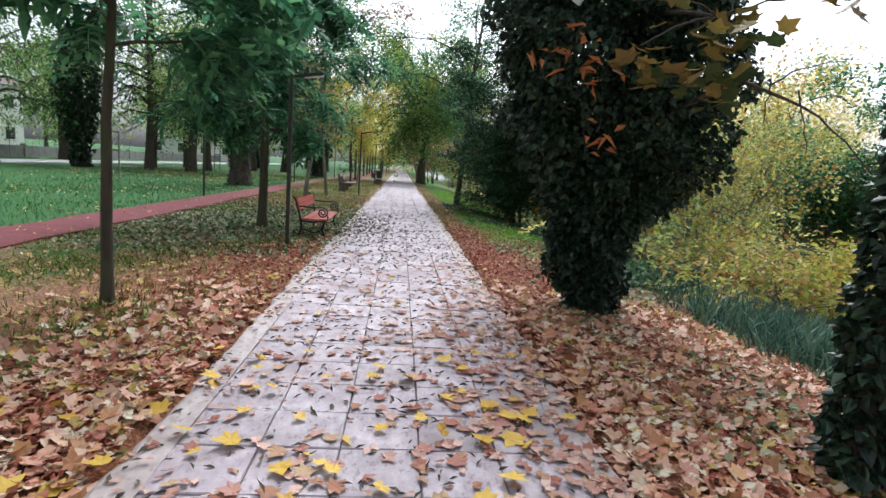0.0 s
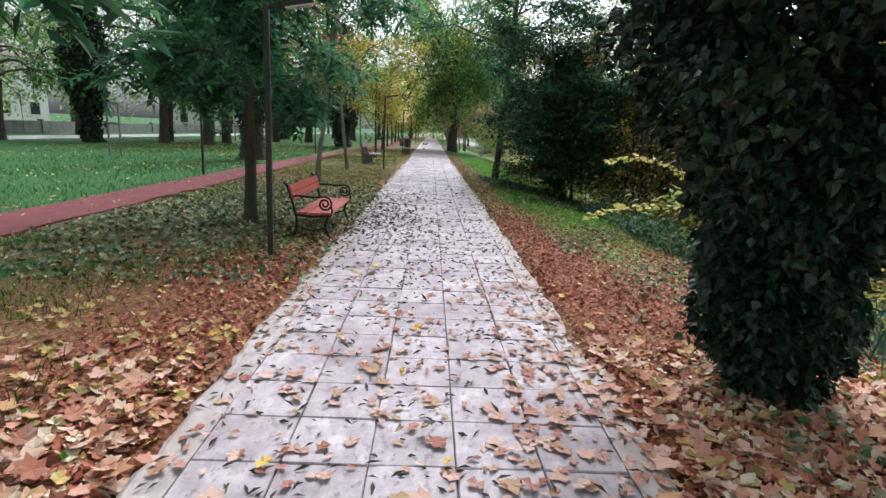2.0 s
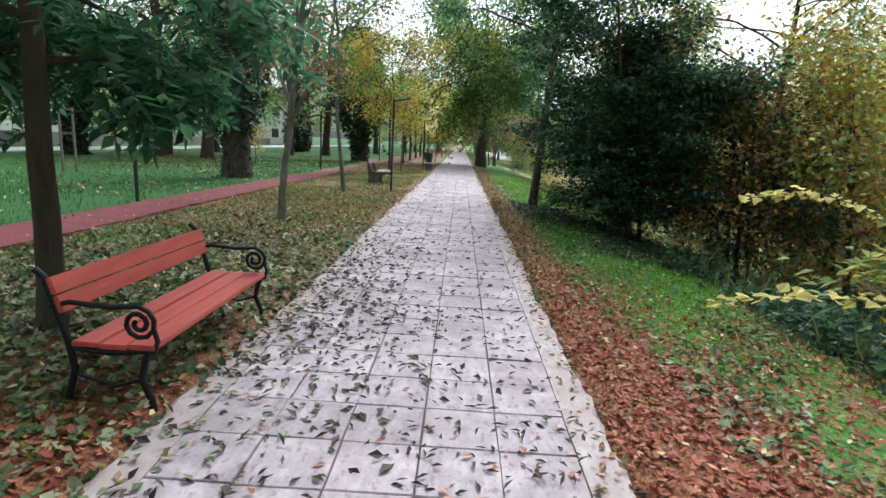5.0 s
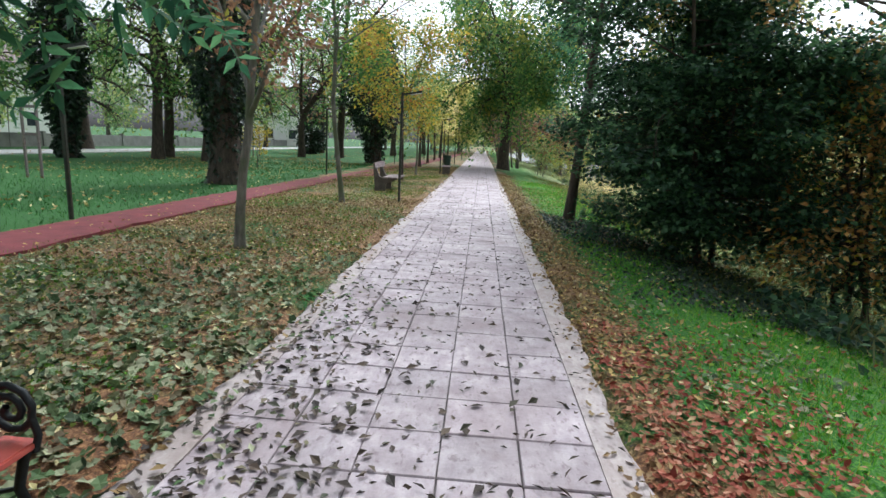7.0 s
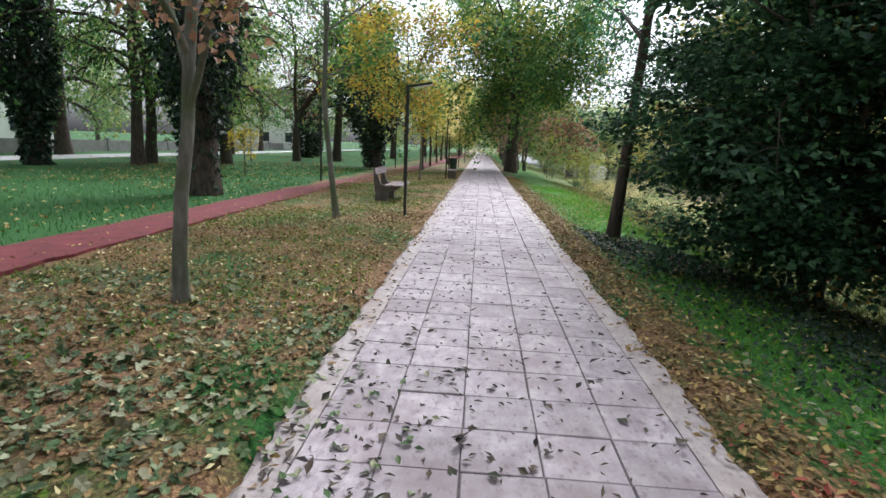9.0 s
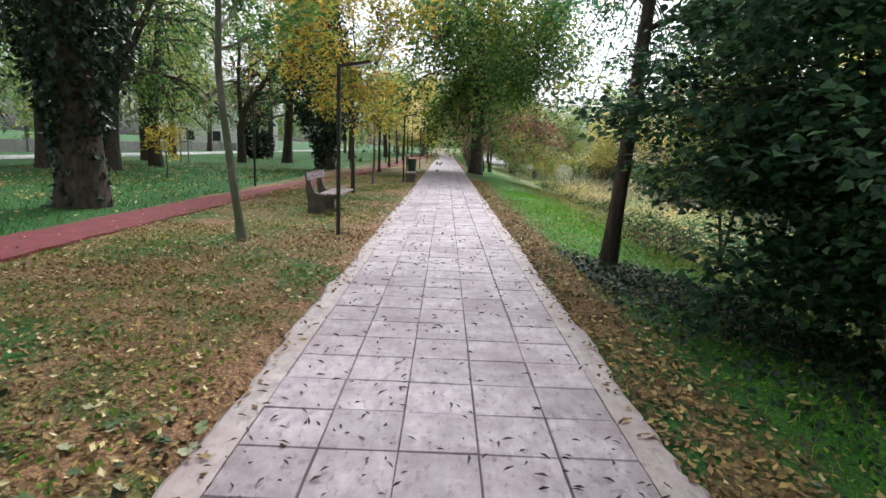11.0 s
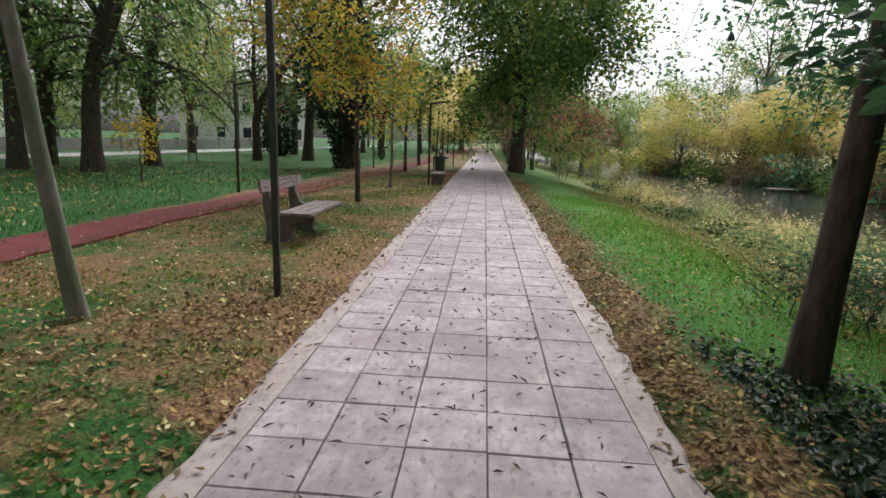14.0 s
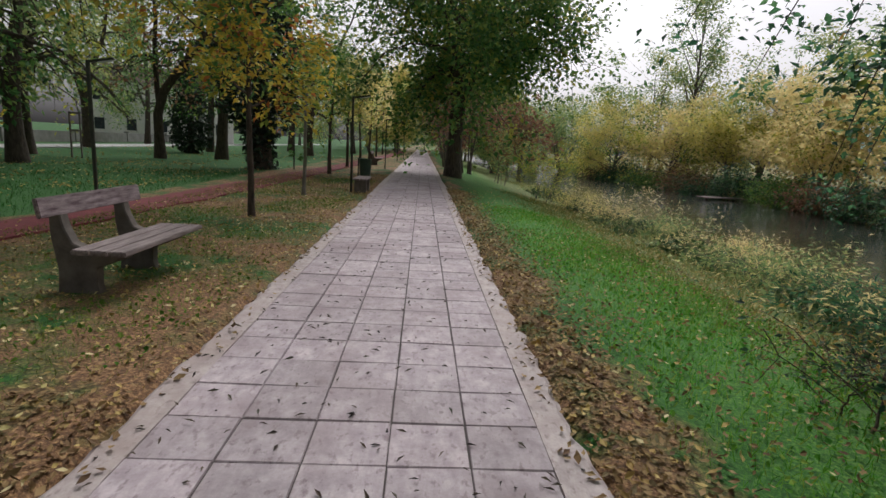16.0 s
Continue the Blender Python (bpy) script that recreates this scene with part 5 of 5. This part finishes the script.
leaves(6000, -17.0, -6.6, 26.0, 46.0, lambda x, y: np.clip(1.7 * patchy(x, y, 0.55, 0.2) - 0.55, 0, 1), 0.085, SHRED, F_STRAW, "drifts of straw-coloured leaves under the lawn trees", 0.35, 0.05)
leaves(1600, -6.2, -3.6, 2.0, 60.0, lambda x, y: (np.abs(x - track_centre(y)) < 0.56) * 1.0, 0.06, SHRED, F_STRAW, "pale leaves on the red track", 0.35)
leaves(3500, 2.0, 7.5, 8.0, 45.0, lambda x, y: patchy(x, y, 0.7, 2.4), 0.06, SHRED, F_STRAW, "pale leaves in the grass of the bank", 0.4, 0.05)
leaves(9000, 1.25, 3.2, 7.5, 15.0, lambda x, y: np.clip(1.3 * bell(x, 1.5, 0.35 + 0.6 * patchy(x, y, 1.5, 1.1)) * (0.35 + 0.8 * patchy(x, y, 2.1, 0.3)) * smooth(15.5, 12, y), 0, 1), 0.05, SHRED, F_RED, "thick red-brown leaves beside the paving", 0.4)
leaves(450, -1.24, -1.05, 6.0, 36.0, None, 0.06, SHRED, F_BROWN, "leaf fragments on the border strip", 0.3, 0.005)
leaves(450, 1.05, 1.24, 6.0, 36.0, None, 0.06, SHRED, F_BROWN, "leaf fragments on the border strip", 0.3, 0.005)
F_FLECK = leaf_material("fallen_pale_leaf_flecks", [srgb(206, 190, 140), srgb(222, 206, 160), srgb(190, 178, 110)], 0.7, 0.05, lift=1.2)
leaves(2600, -5.0, -1.2, 6.0, 40.0, None, 0.05, SHRED, F_FLECK, "pale leaf flecks in the verge grass", 0.4, 0.03)
leaves(1500, 1.3, 6.5, 8.0, 40.0, None, 0.05, SHRED, F_FLECK, "pale leaf flecks in the bank grass", 0.4, 0.05)
leaves(500, -16.0, -6.2, 5.0, 45.0, None, 0.08, SHRED, F_FLECK, "pale leaf flecks on the lawn", 0.4, 0.06)
leaves(2600, 1.3, 5.2, -1.0, 7.0, lambda x, y: 0.35 + 0.65 * patchy(x, y, 1.4, 2.0), 0.08, CRUMPLE, F_STRAW, "straw-coloured maple leaves among the red ones", 0.4, 0.025)
leaves(1500, -4.6, -1.25, -1.0, 7.0, lambda x, y: 0.35 + 0.65 * patchy(x, y, 1.4, 2.0), 0.08, CRUMPLE, F_STRAW, "straw-coloured maple leaves among the red ones", 0.4, 0.025)
P = field(g, 9000, -5.0, -2.0, 2.0, 9.0, lambda x, y: np.clip(patchy(x, y, 1.0, 2.2) * 1.6 - 0.5, 0, 1), 0.02)
stuff("grass", blades("grass", g, P, 0.08, 0.5, BLADE, 1.2), G_LAWN, "green grass tufts between fallen leaves", "grass")
leaves(6000, 3.8, 9.2, 18.0, 46.0, lambda x, y: smooth(3.6, 5.5, x), 0.06, SHRED, F_STRAW, "withered leaves towards the water", 0.4, 0.06)
leaves(4500, 1.9, 5.5, 19.0, 32.0, lambda x, y: 0.25 + 0.75 * patchy(x, y, 1.5, 4.4), 0.05, SHRED, F_BROWN, "small brown leaves in the bank grass", 0.4, 0.045)
leaves(7000, 1.25, 2.5, 14.0, 32.0, lambda x, y: bell(x, 1.4, 0.4 + 0.2 * patchy(x, y, 1.3)), 0.05, SHRED, F_BROWN, "brown leaf litter beside the paving", 0.4)
leaves(19000, 1.9, 5.2, 2.5, 15.5, lambda x, y: np.clip(0.25 + 0.9 * patchy(x, y, 1.2, 5.2), 0, 1) * smooth(16, 11, y), 0.052, SHRED, F_RED, "red-brown leaves scattered down the bank", 0.4, 0.03)
leaves(13000, 1.9, 5.2, 2.5, 16.5, lambda x, y: np.clip(1.5 * patchy(x, y, 1.4, 1.2) - 0.4, 0, 1) * smooth(17, 12, y), 0.065, BROAD, F_GREEN, "grey-green leaves scattered down the bank", 0.4, 0.03)
def ivy_ground(x, y):
    """Where ivy and shade keep the grass away below the bushes."""
    return bell(x, 4.3 - 1.4 * smooth(18.5, 21.0, y), 1.5) * smooth(15.0, 16.5, y) * smooth(23.6, 22.0, y)


# grass
P = field(g, 115000, 1.5, 5.4, 6.0, 36.0, lambda x, y: np.clip(smooth(1.6 + 0.7 * smooth(14, 8, y), 2.6 + 0.7 * smooth(14, 8, y), x) * smooth(5.4, 3.4, x) * (0.03 + 0.97 * smooth(9, 14.5, y)) * (0.35 + 0.75 * patchy(x, y, 0.9, 4.0)) * (1 - 0.95 * ivy_ground(x, y)), 0, 1))
stuff("grass", blades("grass", g, P, 0.085, 0.45), G_GRASS, "green grass on the river bank", "grass")
P = field(g, 60000, 2.8, 9.4, 16.0, 44.0, lambda x, y: smooth(2.8, 4.6, x) * (0.45 + 0.6 * patchy(x, y, 1.1, 5.0)))
stuff("grass", blades("grass", g, P, 0.11, 0.5), G_DRY, "yellowing grass towards the water", "grass")
P = field(g, 95000, -5.1, -1.35, 2.0, 42.0, lambda x, y: np.clip(patchy(x, y, 0.9, 0.4) * 1.5 - 0.5 + 0.4 * smooth(13, 18, y), 0, 1) * (1 - 0.75 * bell(x, -1.3, 0.35)))
stuff("grass", blades("grass", g, P, 0.06, 0.6), G_VERGE, "thin patchy green grass on the verge", "grass")
P = field(g, 26000, -5.1, -1.4, 6.0, 42.0, lambda x, y: 0.3 + 0.5 * patchy(x, y, 0.7, 2.0))
stuff("grass", blades("grass", g, P, 0.055, 0.7), G_DRY, "thin dry grass on the verge", "grass")
P = field(g, 52000, -16, -6.15, 5.0, 42.0, lambda x, y: smooth(-18, -8, x) * (0.4 + 0.6 * patchy(x, y, 0.5, 2.0)))
stuff("grass", blades("grass", g, P, 0.09, 0.45, BLADE, 1.6), G_LAWN, "green lawn grass beyond the red track", "grass")
P = field(g, 3500, 2.0, 4.8, 0.5, 6.5, lambda x, y: np.clip(patchy(x, y, 1.1, 1.7) * 1.6 - 0.8, 0, 1))
stuff("grass", blades("grass", g, P, 0.07, 0.6), G_DRY, "grass tufts among the leaves", "grass")
P = field(g, 15000, 1.7, 5.2, 11.0, 32.0, lambda x, y: smooth(1.6, 2.4, x) * (1 - ivy_ground(x, y)) * (0.3 + 0.7 * patchy(x, y, 1.3, 0.7)), 0.03)
stuff("clover", scatter("clover", g, P, 0.042, BROAD, 0.6), G_CLOVER, "small green weeds in the bank grass", "weeds")
P = field(g, 20000, -5.0, -1.4, 3.0, 36.0, lambda x, y: np.clip(patchy(x, y, 0.9, 0.4) * 1.6 - 0.5, 0, 1), 0.025)
stuff("clover", scatter("clover", g, P, 0.04, BROAD, 0.6), G_VERGE, "small green weeds in the verge grass", "weeds")
# tall growth at the water's edge
P = field(g, 40000, 6.6, 10.6, 22.0, 62.0, lambda x, y: np.clip(1.4 * patchy(x, y, 0.9, 6.0) - 0.1, 0, 1) * bell(x, 8.7, 1.2))
stuff("reeds", blades("reeds", g, P, 0.34, 0.7, BLADE, 1.0), leaf_material("reed_blades", [srgb(96, 114, 70), srgb(146, 144, 98), srgb(176, 164, 122), srgb(84, 110, 64)], 0.6, 0.3, lift=2.1, sheen=0.1), "pale tangled reeds at the water's edge", "reeds")
P = field(g, 7000, 6.2, 10.4, 22.0, 55.0, lambda x, y: np.clip(1.6 * patchy(x, y, 1.1, 3.0) - 0.4, 0, 1) * bell(x, 8.5, 1.3), 0.12)
stuff("weeds", scatter("weeds", g, P + g.normal(0, 0.08, P.shape), 0.13, BROAD, 0.7), L_PALEGREEN, "pale leafy weeds along the water", "weeds")
P = field(g, 2800, 6.4, 9.4, 21.0, 54.0, lambda x, y: np.clip(1.7 * patchy(x, y, 1.3, 1.9) - 0.35, 0, 1) * bell(x, 8.2, 1.1))
P = np.repeat(P, 16, axis=0) + np.abs(g.normal(0, 1, (len(P) * 16, 3))) * np.array([0.0, 0.0, 0.17]) + g.normal(0, 0.13, (len(P) * 16, 3)) * np.array([1, 1, 0.1])
stuff("weeds", scatter("weeds", g, P, 0.13, BROAD, 0.7), leaf_material("rank_weed_leaves", [srgb(50, 80, 48), srgb(80, 108, 68), srgb(118, 136, 92), srgb(150, 146, 104)], 0.6, 0.25, lift=1.15, sheen=0.2), "rank grey-green weeds tangled along the water", "weeds")
P = field(g, 9000, 3.9, 7.4, 4.4, 8.4, lambda x, y: bell(x, 5.6, 1.2) * bell(y, 6.3, 1.3))
stuff("sedge", blades("sedge", g, P, 0.55, 0.5, BLADE, 0.7), G_SEDGE, "blue-green arching sedge on the bank", "sedge")
P = field(g, 2400, 3.7, 8.5, 8.5, 17.0, lambda x, y: np.clip(1.4 * patchy(x, y, 1.0, 1.0) - 0.1, 0, 1) * smooth(3.6, 4.6, x))
P = np.repeat(P, 14, axis=0) + np.abs(g.normal(0, 1, (len(P) * 14, 3))) * np.array([0.0, 0.0, 0.16]) + g.normal(0, 0.12, (len(P) * 14, 3)) * np.array([1, 1, 0.1])
stuff("undergrowth", scatter("undergrowth", g, P, 0.1, BROAD, 0.6), L_YEW, "dark leafy undergrowth of nettles and ivy on the bank", "undergrowth")
P = field(g, 3500, 4.0, 9.0, 9.0, 16.5, lambda x, y: patchy(x, y, 0.8, 1.0))
stuff("undergrowth", blades("undergrowth", g, P, 0.45, 0.6, BLADE, 1.1), leaf_material("undergrowth_blades", [srgb(52, 72, 44), srgb(84, 98, 58), srgb(128, 120, 78), srgb(70, 86, 60)], 0.6, 0.2), "tangled dark undergrowth on the bank", "undergrowth")
P = field(g, 36000, 1.8, 6.0, 15.5, 23.5, lambda x, y: np.clip(1.3 * bell(x, 4.3 - 1.4 * smooth(18.5, 21.0, y), 1.3) * (0.6 + 0.6 * patchy(x, y, 1.2, 2.0)), 0, 1) * smooth(23.3, 21.5, y + 0.8 * (x - 2.4)), 0.03)
stuff("ivy_groundcover", scatter("ivy_groundcover", g, P, 0.055, BROAD, 0.5), L_IVY, "dark ivy creeping on the ground below the bushes", "ivy")


# ---- paved path: tiles, cast borders ----
def tile_mesh(seed):
    """A worn concrete slab, 0.4 m square less the joint, with rounded and chipped edges."""
    r = random.Random(seed)
    bm = bmesh.new()
    h, z = 0.1965, 0.0
    low = [bm.verts.new((sx * h, sy * (h - 0.0027), -0.04)) for sx, sy in ((-1, -1), (1, -1), (1, 1), (-1, 1))]
    mid = [bm.verts.new((sx * h, sy * (h - 0.0027), -0.007)) for sx, sy in ((-1, -1), (1, -1), (1, 1), (-1, 1))]
    top = [bm.verts.new((sx * (h - r.uniform(0.002, 0.006)), sy * (h - 0.0027 - r.uniform(0.002, 0.006)), z + r.uniform(-0.002, 0.001))) for sx, sy in ((-1, -1), (1, -1), (1, 1), (-1, 1))]
    for a, b in ((low, mid), (mid, top)):
        for i in range(4):
            bm.faces.new((a[i], a[(i + 1) % 4], b[(i + 1) % 4], b[i]))
    bm.faces.new(top)
    me = bpy.data.meshes.new("tile")
    bm.to_mesh(me)
    bm.free()
    me.materials.append(M_TILE)
    return me


path_root = tagged(thing("pavement", 0, 0, 0, "straight park path of square concrete tiles with cast borders", "path", kind="structure"), kind="structure")
bm = bmesh.new()
box(bm, -1.06, 1.06, -6, 170, -0.12, -0.016)
part("bedding", bm, M_JOINT, path_root, "dark sandy joints between the tiles")


def border(side, seed):
    """Cast concrete strip along the tiles, ragged where it meets the soil."""
    r = np.random.default_rng(seed)
    ys = np.concatenate([np.arange(-6, 40, 0.12), np.arange(40, 170, 1.0)])
    n = len(ys)
    rag = np.convolve(r.normal(0, 0.035, n + 6), np.ones(7) / 7, "valid") + r.normal(0, 0.012, n)
    xo = 1.2 + rag
    prof = [(np.full(n, 1.002), -0.1), (np.full(n, 1.002), -0.004), (xo - 0.03, -0.002), (xo, -0.02), (xo + 0.02, -0.1)]
    V = np.concatenate([np.column_stack([side * xx, ys, np.full(n, zz) + (r.normal(0, 0.002, n) if -0.01 < zz else 0)]) for xx, zz in prof])
    k = len(prof)
    F = np.array([(a * n + i, (a + 1) * n + i, (a + 1) * n + i + 1, a * n + i + 1) for a in range(k - 1) for i in range(n - 1)])
    if side < 0:
        F = F[:, ::-1]
    return part("border_strip", mesh_np("border_strip", V, F), M_BORDER, path_root, "pale cast concrete border with ragged outer edge")


border(-1, 5), border(1, 6)
_tiles = [tile_mesh(s) for s in range(8)]
_r = random.Random(9)
FIRST = 0.15 + 3.5 * ROW_PITCH
far_V, far_F = [], []
for row in range(-16, 400):
    for col in range(5):
        cx, cy = -0.8 + 0.4 * col, FIRST + ROW_PITCH * row
        dz, tx, ty = _r.uniform(-0.004, 0.002), _r.uniform(-0.5, 0.5), _r.uniform(-0.5, 0.5)
        sx = _r.uniform(-0.003, 0.003)
        if 0 <= row < 60:
            o = new("tile", _tiles[_r.randrange(8)])
            o.parent = path_root
            o.matrix_basis = pose(cx + sx, cy, dz, tx, ty, 180 * _r.randrange(2))
        else:
            b, h = len(far_V), 0.1965
            far_V += [(cx - h, cy - h + 0.003, -0.03), (cx + h, cy - h + 0.003, -0.03), (cx + h, cy + h - 0.003, -0.03), (cx - h, cy + h - 0.003, -0.03)]
            far_V += [(cx - h + 0.004, cy - h + 0.007, dz), (cx + h - 0.004, cy - h + 0.007, dz), (cx + h - 0.004, cy + h - 0.007, dz), (cx - h + 0.004, cy + h - 0.007, dz)]
            far_F += [(b + 4, b + 5, b + 6, b + 7)] + [(b + i, b + (i + 1) % 4, b + 4 + (i + 1) % 4, b + 4 + i) for i in range(4)]
part("far_tiles", mesh_np("far_tiles", np.array(far_V), np.array(far_F)), M_TILE_FAR, path_root, "concrete tiles running on to the far end", kind="stuff")
